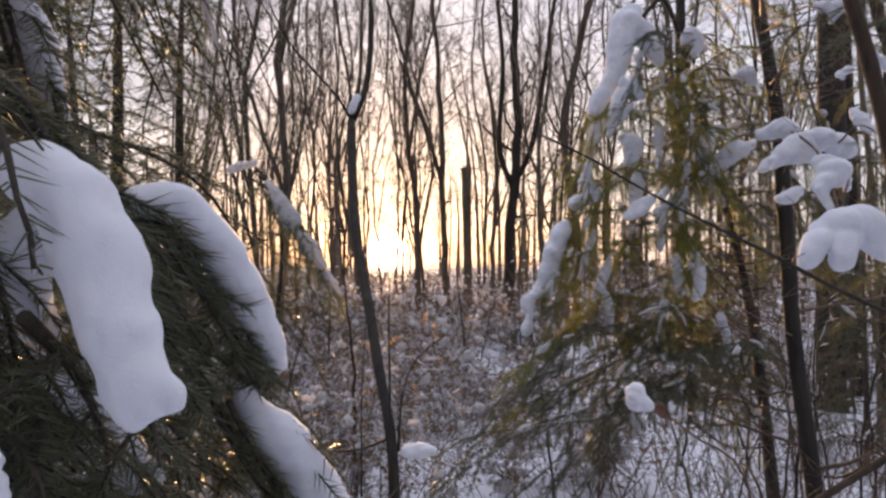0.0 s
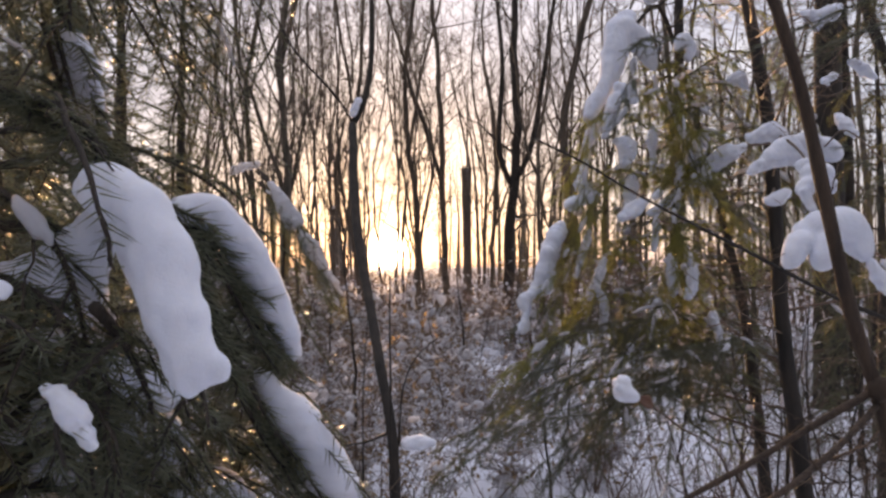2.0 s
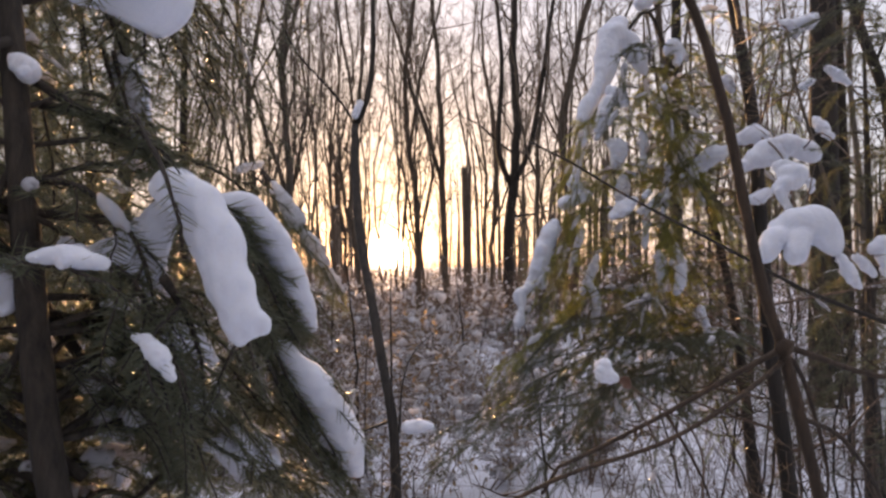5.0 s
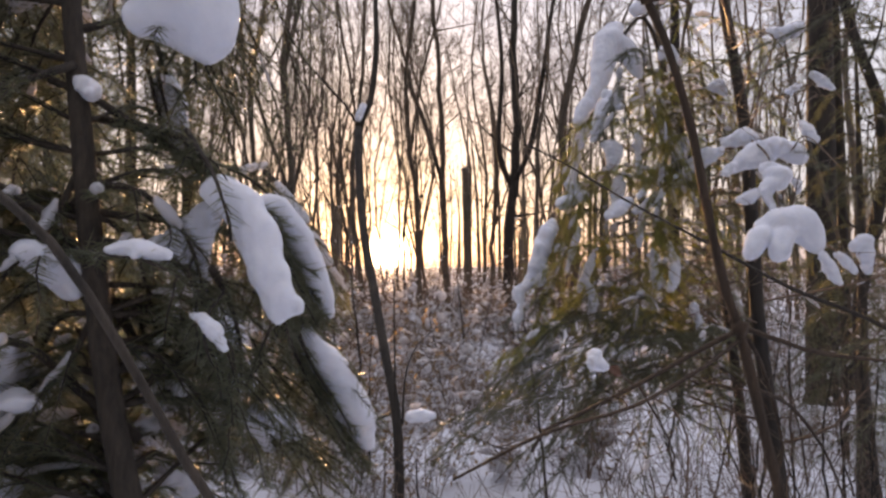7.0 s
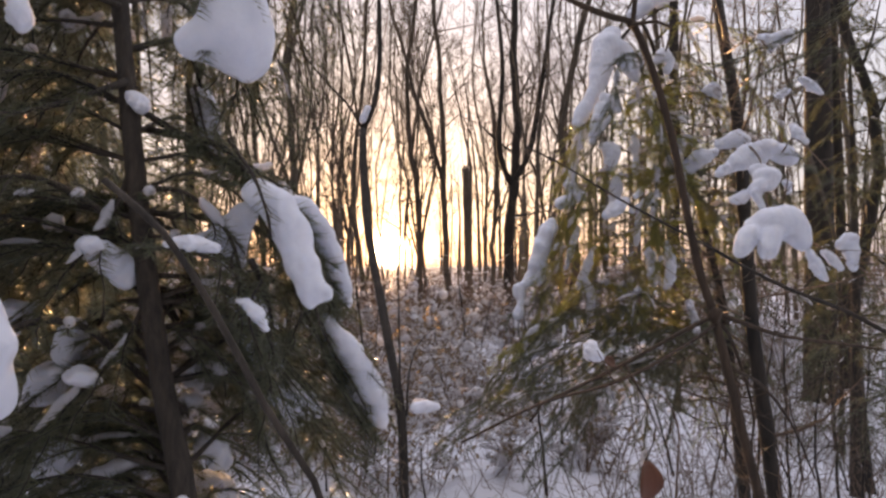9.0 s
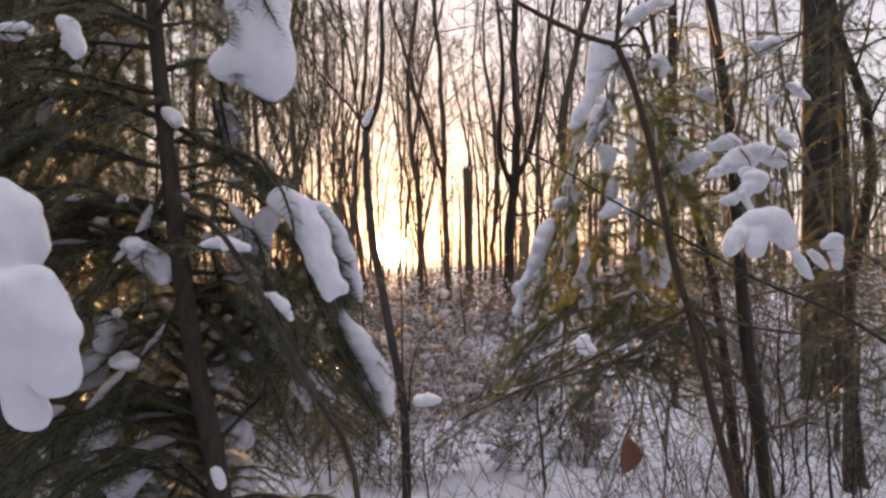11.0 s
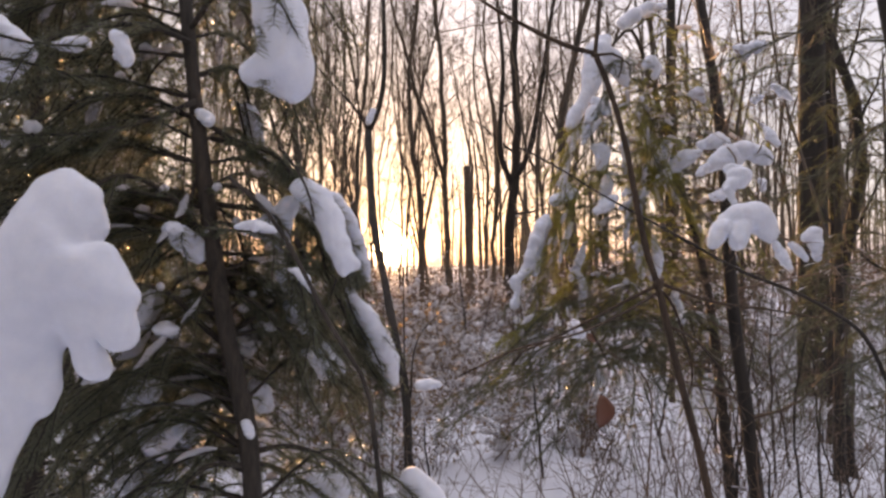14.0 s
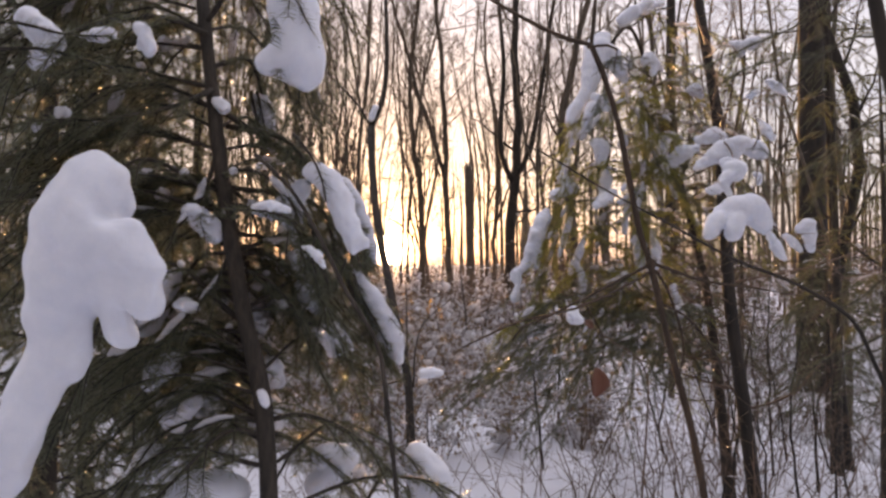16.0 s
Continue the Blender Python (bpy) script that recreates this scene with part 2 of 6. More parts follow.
def tube(geo, pts, r0, r1, sides=5, rough=0.0, rng=None):
    if not rough and len(pts) <= 7:
        geo.later(pts, r0, r1, sides)
        return
    pts = np.asarray(pts, float)
    n = len(pts)
    d = np.gradient(pts, axis=0)
    d /= np.linalg.norm(d, axis=1)[:, None] + 1e-12
    ref = np.array([0.31, 0.95, 0.05]) if abs(d[0][2]) > 0.7 else np.array([0.05, 0.1, 0.99])
    u = np.cross(d, ref)
    u /= np.linalg.norm(u, axis=1)[:, None] + 1e-12
    w = np.cross(d, u)
    r = np.linspace(0, 1, n)
    r = r0 + (r1 - r0) * r
    if rough and rng is not None:
        r = r * (1 + rng.uniform(-rough, rough, n))
    a = np.arange(sides) * 2 * math.pi / sides
    ring = u[:, None, :] * np.cos(a)[None, :, None] + w[:, None, :] * np.sin(a)[None, :, None]
    v = pts[:, None, :] + ring * r[:, None, None]
    i = np.arange(n - 1)[:, None] * sides
    j = np.arange(sides)[None, :]
    k = (j + 1) % sides
    q = np.stack([i + j, i + k, i + sides + k, i + sides + j], -1).reshape(-1, 4)
    verts = np.concatenate([v.reshape(-1, 3), pts[:1], pts[-1:]])
    c0, c1 = n * sides, n * sides + 1
    jj = np.arange(sides)
    t0 = np.stack([(jj + 1) % sides, jj, np.full(sides, c0)], -1)
    t1 = np.stack([(n - 1) * sides + jj, (n - 1) * sides + (jj + 1) % sides, np.full(sides, c1)], -1)
    geo.add(verts, q, np.concatenate([t0, t1]))


def spikes(geo, base, way, length, width, rng):
    """Needles, all at once: three-sided close by, thin bent blades for the coarse far ones."""
    n = len(base)
    way = way / (np.linalg.norm(way, axis=1)[:, None] + 1e-12)
    u = np.cross(way, rng.normal(size=(n, 3)))
    u /= np.linalg.norm(u, axis=1)[:, None] + 1e-12
    w = np.cross(way, u)
    length = np.broadcast_to(length, (n,))[:, None]
    v = np.empty((n, 4, 3))
    i = np.arange(n)[:, None] * 4
    if width > 0.0032:
        v[:, 0] = base
        v[:, 1] = base + way * length * 0.5 + u * width * 0.5
        v[:, 2] = base + way * length
        v[:, 3] = base + way * length * 0.5 - u * width * 0.5
        geo.add(v.reshape(-1, 3), i + np.arange(4)[None])
        return
    for k, a in enumerate((0.0, 2.0944, 4.18879)):
        v[:, k] = base + way * length * 0.1 + (u * math.cos(a) + w * math.sin(a)) * width * 0.45
    v[:, 3] = base + way * length
    t = np.array([[3, 0, 1], [3, 1, 2], [3, 2, 0]])
    geo.add(v.reshape(-1, 3), None, (i[:, None, :] + t[None]).reshape(-1, 3))


def needles_along(geo, pts, per_metre, length, width, rng, spread=0.95, flat=0.4):
    """Needles set round a twig, leaning towards its tip."""
    seg = np.linalg.norm(np.diff(pts, axis=0), axis=1)
    total = seg.sum()
    n = max(4, int(total * per_metre))
    s = (np.arange(n) + rng.uniform(0, 1, n)) / n * total
    cum = np.concatenate([[0], np.cumsum(seg)])
    base = np.stack([np.interp(s, cum, pts[:, k]) for k in range(3)], -1)
    d = np.gradient(pts, axis=0)
    way = np.stack([np.interp(s, cum, d[:, k]) for k in range(3)], -1)
    way /= np.linalg.norm(way, axis=1)[:, None] + 1e-12
    side = np.cross(way, np.array([0.0, 0.0, 1.0]))
    side /= np.linalg.norm(side, axis=1)[:, None] + 1e-9
    upw = np.cross(side, way)
    a = math.pi * (np.arange(n) % 2) + rng.normal(0, 0.8, n)   # two combed rows
    out = side * np.cos(a)[:, None] + upw * (np.sin(a) * flat)[:, None]
    out /= np.linalg.norm(out, axis=1)[:, None]
    lean = rng.normal(spread, 0.14, n)[:, None]
    spikes(geo, base, way * np.cos(lean) + out * np.sin(lean), length * rng.uniform(0.75, 1.15, n), width, rng)


def fir_branch(tree, pts, r0, seed, side=0.14, dens=1100, needle=0.02, width=0.0017, gap=0.035, droop=0.35,
               mat=None, bare=0.12, label="", snowy=0.0, wobble=1.0, drape=0.0, bushy=0, drape_r=(0.010, 0.026)):
    """A drooping evergreen branch with side twigs, under its tree: wood with the needles as its own part."""
    rng = np.random.default_rng(seed)
    line = glide(pts, 0.03)
    k = np.linspace(0, 1, len(line))[:, None]
    for m in (2.3, 5.1):
        line = line + rng.normal(0, 0.030 / m * np.linalg.norm(line[-1] - line[0]) * wobble, 3) * np.sin(k * 6.28 * m / 2) * np.minimum(1, 3 * k)
    wood, leaf, fine, snow = Geo(), Geo(), Geo(), Geo()
    tube(wood, line, r0, 0.0016, 6, 0.12, rng)
    seg = np.linalg.norm(np.diff(line, axis=0), axis=1)
    cum = np.concatenate([[0], np.cumsum(seg)])
    total = cum[-1]
    first = int(len(line) * bare)
    needles_along(leaf, line[first:], dens, needle, width, rng)
    s, flip = total * max(bare, 0.08), 1
    while s < total * 0.97:
        p = np.array([np.interp(s, cum, line[:, k]) for k in range(3)])
        i = min(len(line) - 2, int(np.searchsorted(cum, s)))
        d = line[i + 1] - line[i]
        d /= np.linalg.norm(d) + 1e-9
        o = np.cross(d, (0, 0, 1.0))
        o /= np.linalg.norm(o) + 1e-6
        size = side * (0.35 + 0.9 * math.sin(math.pi * min(1, 0.15 + 0.8 * (1 - s / total)))) * rng.uniform(0.6, 1.15)
        go = d * 0.75 + o * flip * rng.uniform(0.5, 0.9) + np.array([0, 0, rng.uniform(-0.15, 0.12)])
        go /= np.linalg.norm(go)
        k = np.linspace(0, 1, 5)[:, None]
        tw = p + go * size * k + np.array([0, 0, -droop * size]) * k ** 2 + rng.normal(0, 0.004, (5, 3)) * k
        tube(fine, tw, max(0.0016, r0 * 0.3), 0.0009, 4)
        needles_along(leaf, tw, dens, needle, width, rng)
        for n in range(bushy):
            f = tw[1 + int(rng.integers(0, 3))]
            g2 = go * 0.6 + o * rng.uniform(-0.9, 0.9) + rng.normal(0, 0.3, 3)
            g2 *= size * rng.uniform(0.3, 0.6) / (np.linalg.norm(g2) + 1e-6)
            sub = np.stack([f, f + g2 * 0.5, f + g2 - (0, 0, 0.2 * size * droop)])
            tube(fine, sub, 0.0014, 0.0008, 3)
            needles_along(leaf, sub, dens, needle, width, rng)
        if rng.uniform() < snowy and abs(tw[-1][2] - tw[0][2]) < 0.55 * size:
            i0 = int(rng.integers(0, 3))
            snow_ridge(snow, tw[i0:i0 + int(rng.integers(2, 6 - i0))], needle * rng.uniform(0.22, 0.55), rng)
        s += gap * rng.uniform(0.6, 1.4)
        flip = -flip
    i = first + 1
    while drape and i < len(line) - 3:
        run = int(rng.integers(2, 6))
        if rng.uniform() < drape:
            snow_ridge(snow, line[i:i + run] - (0, 0.012, 0), rng.uniform(*drape_r), rng)
        i += run
    b = part("branch", wood, BARK_FIR, tree, label)
    part("twigs", fine, BARK_FIR, b)
    part("needles", leaf, mat or NEEDLE, b)
    if snow.wait:
        part("clinging_snow", snow, SNOW_FAR, b, "crumbs of clinging snow")
    return b


def snow_ridge(geo, pts, r, rng, sides=7):
    """A thin ridge of snow lying along a twig."""
    n = 7
    pts = np.asarray(pts, float)
    k = np.linspace(0, len(pts) - 1, n)
    p = np.stack([np.interp(k, np.arange(len(pts)), pts[:, i]) for i in range(3)], -1)
    p = p + rng.normal(0, 0.18 * r, (n, 3)) + (0, 0, 0.75 * r)
    geo.later(p, r, r * rng.uniform(0.6, 1.0), sides, True)


ICO = {}


def ico(sub):
    if sub not in ICO:
        bm = bmesh.new()
        bmesh.ops.create_icosphere(bm, subdivisions=sub, radius=1)
        ICO[sub] = (np.array([v.co[:] for v in bm.verts]), np.array([[v.index for v in f.verts] for f in bm.faces]))
        bm.free()
    return ICO[sub]


def lump_into(geo, at, size, rng, sub=2, rough=0.22):
    """One small uneven heap of snow."""
    v, f = ico(sub)
    k = rng.normal(size=(4, 3)) * 1.6
    ph = rng.uniform(0, 6.28, 4)
    bulge = 1 + rough * sum(np.sin(v @ k[i] + ph[i]) for i in range(4)) / 2
    p = v * bulge[:, None]
    p[:, 2] = np.where(p[:, 2] < 0, p[:, 2] * 0.6, p[:, 2])
    geo.add(np.asarray(at) + p * np.asarray(size), None, f)


def surface_net(field, origin, h):
    """The smooth skin of field = 0 (negative inside) on a grid of step h."""
    inside = field < 0
    n = np.array(field.shape) - 1
    total, count = np.zeros((*n, 3)), np.zeros(tuple(n))
    corner = [(i, j, k) for i in (0, 1) for j in (0, 1) for k in (0, 1)]

    def at(c):
        return field[c[0]:c[0] + n[0], c[1]:c[1] + n[1], c[2]:c[2] + n[2]]

    for p in corner:
        for axis in range(3):
            if p[axis]:
                continue
            q = tuple(p[i] + (i == axis) for i in range(3))
            f0, f1 = at(p), at(q)
            cross = (f0 < 0) != (f1 < 0)
            u = np.where(cross, f0 / np.where(cross, f0 - f1, 1), 0)
            for i in range(3):
                total[..., i] += np.where(cross, p[i] + (u if i == axis else 0), 0)
            count += cross
    active = count > 0
    index = np.full(tuple(n), -1)
    index[active] = np.arange(active.sum())
    cells = np.argwhere(active)
    verts = origin + h * (cells + total[active] / count[active][:, None])
    quads = []
    for axis in range(3):
        b1, b2 = [i for i in range(3) if i != axis]
        hi = [slice(None)] * 3
        lo = [slice(None)] * 3
        hi[axis], lo[axis] = slice(1, None), slice(None, -1)
        s0, s1 = inside[tuple(lo)], inside[tuple(hi)]
        e = np.argwhere(s0 != s1)
        e = e[(e[:, b1] > 0) & (e[:, b2] > 0) & (e[:, b1] < n[b1]) & (e[:, b2] < n[b2])]
        d1, d2 = np.eye(3, dtype=int)[b1], np.eye(3, dtype=int)[b2]
        q = np.stack([index[tuple((e - s).T)] for s in (d1 + d2, d2, 0 * d1, d1)], -1)
        flip = s0[tuple(e.T)] == (axis == 1)
        quads.append(np.where(flip[:, None], q[:, ::-1], q))
    return verts, np.concatenate(quads)


def snow_cap(chains, label, detail=0.12, squash=0.9, far=False, group="", ragged=0.0):
    """Snow resting on a branch: rounded heaps run together along lines of (place, radius). Heaps that don't touch become caps of their own."""
    groups = []
    for chain in chains:
        near = [g for g in groups if any(math.dist(p, q) < 0.8 * (r + s) for p, r in chain for c in g for q, s in c)]
        groups = [g for g in groups if g not in near] + [sum(near, []) + [chain]]
    for g in groups:
        one_snow_cap(g, label, detail, squash, far, group, ragged)


def one_snow_cap(chains, label, detail, squash, far, group, ragged):
    origin = np.array(chains[0][0][0])
    rng = np.random.default_rng(int(abs(origin[0]) * 1e4) + 7)
    big = max(r for c in chains for _, r in c)
    balls = []
    for chain in chains:
        for (p, r), (p2, r2) in zip(chain, chain[1:] or chain):
            p, p2 = np.array(p), np.array(p2)
            n = max(1, int(np.linalg.norm(p2 - p) / (0.4 * min(r, r2))))
            for k in range(n + 1):
                u = k / n
                rr = (r + (r2 - r) * u) * rng.uniform(0.97, 1.03)
                balls.append((*(p + (p2 - p) * u + rng.normal(0, 0.025 * rr, 3) - origin), rr))
    for x, y, z, r in list(balls):
        if rng.uniform() < ragged:
            w = rng.normal(size=3)
            w = w / np.linalg.norm(w) * (1, 1, 0.8) - (0, 0, 0.25)
            balls.append((*(np.array((x, y, z)) + w * r * rng.uniform(0.7, 1.05)), r * rng.uniform(0.35, 0.6)))
    if len(balls) < 12:
        for k in range(6):
            x, y, z, r = balls[int(rng.integers(0, len(balls)))]
            w = rng.normal(size=3)
            w = w / np.linalg.norm(w) * (1, 1, 0.55) - (0, 0, 0.3)
            balls.append((*(np.array((x, y, z)) + w * r * rng.uniform(0.6, 0.95)), r * rng.uniform(0.3, 0.6)))
    balls = np.array(balls)
    lo = (balls[:, :3] - balls[:, 3:] * 1.25).min(0)
    hi = (balls[:, :3] + balls[:, 3:] * 1.25).max(0)
    h = max(big * detail * 0.8, (np.prod(hi - lo) / 260000) ** (1 / 3))
    axes = [np.arange(lo[i] - 2 * h, hi[i] + 2.5 * h, h) for i in range(3)]
    X, Y, Z = np.meshgrid(*axes, indexing="ij")
    k = 8.5 / big
    acc = np.zeros(X.shape)
    for bx, by, bz, br in balls:
        d = np.sqrt((X - bx) ** 2 + (Y - by) ** 2 + ((Z - bz) / squash) ** 2) - br
        acc += np.exp(-np.clip(k * d, -50, 50))
    field = -np.log(acc + 1e-30) / k + 0.09 * big
    for s, amp in ((1.1, 0.09), (2.3, 0.035), (4.6, 0.022), (9.0, 0.008)):
        w = rng.normal(size=(3, 3)) * s / big
        for m in range(3):
            field += amp * (1 + 1.3 * ragged) * big / 1.6 * np.sin(X * w[m, 0] + Y * w[m, 1] + Z * w[m, 2] + m)
    verts, quads = surface_net(field, np.array([ax[0] for ax in axes]), h)
    geo = Geo()
    geo.add(verts, quads)
    ob = new("snow_cap", geo.mesh("snow_cap", SNOW_FAR if far else SNOW))
    ob.location = origin
    return tagged(ob, label, "snow", group or "snow caps on branches")


# ---- ground: one sheet of snow to the horizon ----
def ground_height(x, y):
    h = -0.55 + 0.10 * np.sin(x * 0.55 + 0.4) * np.cos(y * 0.43) + 0.05 * np.sin(x * 1.7 + y * 1.1) + 0.025 * np.sin(x * 4.1 - y * 3.3) + 0.03 * np.sin(x * 7.3 + 1.1) * np.sin(y * 6.1) * np.clip(2 - np.abs(x) / 12 - np.abs(y - 8) / 12, 0, 1)
    u = np.clip((x - 0.9) / 4.0, 0, 1)
    dip = 0.42 * u * u * (3 - 2 * u) * np.clip((13 - y) / 5.0, 0, 1) * np.clip((12 - x) / 5.0, 0, 1)
    v, w = np.clip((x - 4.0) / 4.0, 0, 1), np.clip((20 - y) / 5.0, 0, 1)
    dip = dip + 0.95 * v * v * (3 - 2 * v) * w * w * (3 - 2 * w) * np.clip((16 - x) / 4.0, 0, 1)   # the hollow by the pines
    return -dip + h * np.clip(1.2 - 0.004 * (np.abs(x) + np.abs(y)), 0.5, 1) + 0.015 * np.clip(y - 8, 0, 30)


def build_ground():
    def axis(limit):
        s = np.linspace(-1, 1, 261)
        return np.sign(s) * (14 * np.abs(s) + (limit - 14) * np.abs(s) ** 7)
    gx, gy = axis(900), axis(900) + 8
    X, Y = np.meshgrid(gx, gy, indexing="ij")
    Z = ground_height(X, Y)
    rng = np.random.default_rng(3)
    Z += rng.normal(0, 0.012, Z.shape) * (np.abs(X) < 14)
    n = len(gx)
    i, j = np.meshgrid(np.arange(n - 1), np.arange(n - 1), indexing="ij")
    a = (i * n + j).ravel()
    g = Geo()
    g.add(np.stack([X, Y, Z], -1).reshape(-1, 3), np.stack([a, a + n, a + n + 1, a + 1], -1))
    return tagged(part("ground", g, SNOW_GROUND), "uneven bluish-white snow on the forest floor", "ground", kind="structure")


build_ground()


def on_ground(x, y):
    return float(ground_height(np.array(x), np.array(y))) - 0.04


# ---- bare trees ----
def twigs_of(geo, line, r, rng, count, reach, up, levels=2, start=0.25, sides=4, fine=0.0022):
    """Limbs along a stem, each with finer twigs."""
    n = len(line)
    for c in range(count):
        u = start + (0.98 - start) * (c + rng.uniform(0, 1)) / count
        i = min(n - 2, int(u * (n - 1)))
        p = line[i] + (line[i + 1] - line[i]) * (u * (n - 1) - i)
        a = rng.uniform(0, 2 * math.pi)
        rise = rng.normal(up, 0.33)
        go = np.array([math.cos(a) * math.cos(rise), math.sin(a) * math.cos(rise), math.sin(rise)])
        size = reach * (1.15 - 0.65 * u) * rng.uniform(0.5, 1.2)
        k = np.linspace(0, 1, 5 if levels > 1 else 4)[:, None]
        wig = np.cumsum(rng.normal(0, 0.075 * size, (len(k), 3)), 0) * k
        lim = p + go * size * k + np.array([0, 0, 0.22 * size]) * k ** 2 + wig
        rr = max(fine, r * (1 - 0.75 * u) * rng.uniform(0.18, 0.4))
        tube(geo, lim, rr, max(fine * 0.6, rr * 0.25), sides if levels > 1 else 3)
        if levels:
            twigs_of(geo, lim, rr, rng, (7 if levels > 1 else 3), size * (0.5 if levels > 1 else 0.55), up * 0.8, levels - 1, 0.2, 3, fine)


BARE = "bare deciduous tree with grey-brown bark and upswept twigs standing in snow"


def bare_tree(points, r, seed, limbs=24, reach=2.6, up=0.65, label=BARE, mat=None, forks=(), start=0.2, r_top=0.25):
    rng = np.random.default_rng(seed)
    base = np.array(points[0])
    base[2] = on_ground(base[0], base[1])
    t = thing("bare_tree", base, label, "tree", "bare trees of the wood")
    line = glide([base - base] + [np.array(p) - base for p in points[1:]], 0.7)
    line[1:-1] += rng.normal(0, 0.03, (len(line) - 2, 3)) * (1, 1, 0)
    bend = rng.normal(0, 0.24, (2, 3)) * (1, 1, 0)
    s = np.linspace(0, 1, len(line))[:, None]
    line += (bend[0] * np.sin(s * 6.3) + bend[1] * np.sin(s * 12.0)) * np.minimum(1, s * 3)
    g = Geo()
    flare = glide([line[0] + (0, 0, -0.05), line[0] + (line[1] - line[0]) * 0.25], 0.1)
    tube(g, flare, r * 1.35, r * 1.04, 9)
    tube(g, line, r, r * r_top, 9, 0.05, rng)
    part("trunk", g, mat or BARK_GREY, t)
    lines = [(line, r, limbs)]
    for k in range(0 if forks or r_top > 0.3 else int(rng.integers(1, 4))):
        s0 = int(len(line) * rng.uniform(0.10, 0.45))
        away = rng.normal(0, 1, 3) * (1, 0.5, 0)
        away /= np.linalg.norm(away) + 1e-9
        rest = line[s0:]
        u = np.linspace(0, 1, len(rest))[:, None]
        fl = rest + away * rng.uniform(0.6, 2.3) * (1 - (1 - u) ** 2.0) + rng.normal(0, 0.03, (len(rest), 3)) * u
        fl = fl[:max(4, int(len(fl) * rng.uniform(0.6, 1)))]
        fg, fr = Geo(), r * rng.uniform(0.35, 0.62)
        tube(fg, fl, fr, fr * 0.3, 7, 0.05, rng)
        part("limb", fg, mat or BARK_GREY, t)
        lines.append((fl, fr, limbs // 3))
    for f in forks:
        fl = glide([np.array(p) - base for p in f[1]], 0.6)
        fg = Geo()
        tube(fg, fl, f[0], f[0] * 0.3, 7, 0.05, rng)
        part("limb", fg, mat or BARK_GREY, t)
        lines.append((fl, f[0], limbs // 2 + 2))
    b = Geo()
    for ln, rr, cnt in lines:
        twigs_of(b, ln, rr, rng, cnt, reach, up, 2, start, 4, 0.006)
    part("twigs", b, BARK_GREY if mat is None else mat, t)
    return t


def upright(p, top, height):
    """The foot and head of a trunk that passes p and leans towards top."""
    p, top = np.array(p), np.array(top)
    d = (top - p) / (top[2] - p[2])
    return [tuple(p + d * (-0.4 - p[2])), tuple(p), tuple(top), tuple(top + d * (height - top[2]) * np.array([0.6, 0.6, 1]))]


# the trees that stand out against the sky, each by a low and a high point of its trunk
def wood_tree(low, high, r, seed, limbs=30, reach=2.1):
    bare_tree(upright(low, high, 13.5 + (seed * 7 % 5)), r * 0.9, seed, limbs, reach, 0.85)


wood_tree((3.432, 9.5, 1.832), (3.343, 9.5, 5.438), 0.05, 44, 34, 2.0)
wood_tree((-3.392, 14.0, 2.067), (-3.328, 14.0, 7.086), 0.105, 1)
wood_tree((-4.954, 18.0, 2.244), (-4.94, 18.0, 8.696), 0.100, 2)
wood_tree((-7.486, 22.0, 2.42), (-7.726, 22.0, 10.306), 0.066, 3)
wood_tree((-3.584, 24.0, 2.508), (-3.516, 24.0, 11.112), 0.078, 5)
wood_tree((-2.308, 19.0, 2.288), (-2.427, 19.0, 9.099), 0.090, 6)
wood_tree((-0.812, 21.0, 2.021), (-1.035, 21.0, 9.904), 0.117, 7)
wood_tree((0.105, 20.0, 1.994), (-0.269, 20.0, 9.502), 0.133, 8)
wood_tree((-0.77, 27.0, 2.184), (-0.962, 27.0, 12.32), 0.078, 9)
wood_tree((1.647, 27.0, 2.184), (1.341, 27.0, 12.32), 0.086, 10)
wood_tree((1.789, 24.0, 2.102), (1.683, 24.0, 11.112), 0.101, 11)
wood_tree((4.064, 27.0, 2.184), (3.828, 27.0, 12.32), 0.078, 12)
wood_tree((3.365, 17.0, 2.2), (3.527, 17.0, 8.294), 0.150, 13)
wood_tree((-2.072, 30.0, 2.265), (-2.194, 30.0, 13.528), 0.078, 14)
wood_tree((-2.095, 23.0, 2.853), (-2.271, 23.0, 10.71), 0.047, 15)
wood_tree((-4.299, 26.0, 2.157), (-4.252, 26.0, 11.917), 0.078, 16)
wood_tree((-4.84, 24.0, 2.305), (-5.194, 24.0, 11.112), 0.070, 17)
wood_tree((-4.233, 19.0, 2.127), (-3.869, 19.0, 9.099), 0.062, 18)
wood_tree((4.446, 24.0, 2.508), (4.344, 24.0, 11.113), 0.070, 19)
wood_tree((3.705, 30.0, 2.265), (3.87, 30.0, 13.528), 0.070, 20)
wood_tree((-9.748, 26.0, 2.596), (-10.062, 26.0, 11.917), 0.075, 31, 22, 1.8)
wood_tree((-8.605, 28.0, 2.684), (-8.543, 28.0, 12.722), 0.083, 32, 22, 1.8)
wood_tree((5.509, 22.0, 2.792), (5.409, 22.0, 10.308), 0.083, 33, 22, 1.8)
wood_tree((7.83, 26.0, 3.036), (8.122, 26.0, 11.918), 0.090, 34, 22, 1.8)
wood_tree((7.288, 20.0, 2.332), (7.698, 20.0, 9.503), 0.075, 35, 22, 1.8)
wood_tree((10.064, 24.0, 2.508), (9.954, 24.0, 11.113), 0.090, 36, 22, 1.8)
wood_tree((8.308, 18.0, 2.244), (8.264, 18.0, 8.697), 0.068, 37, 22, 1.8)
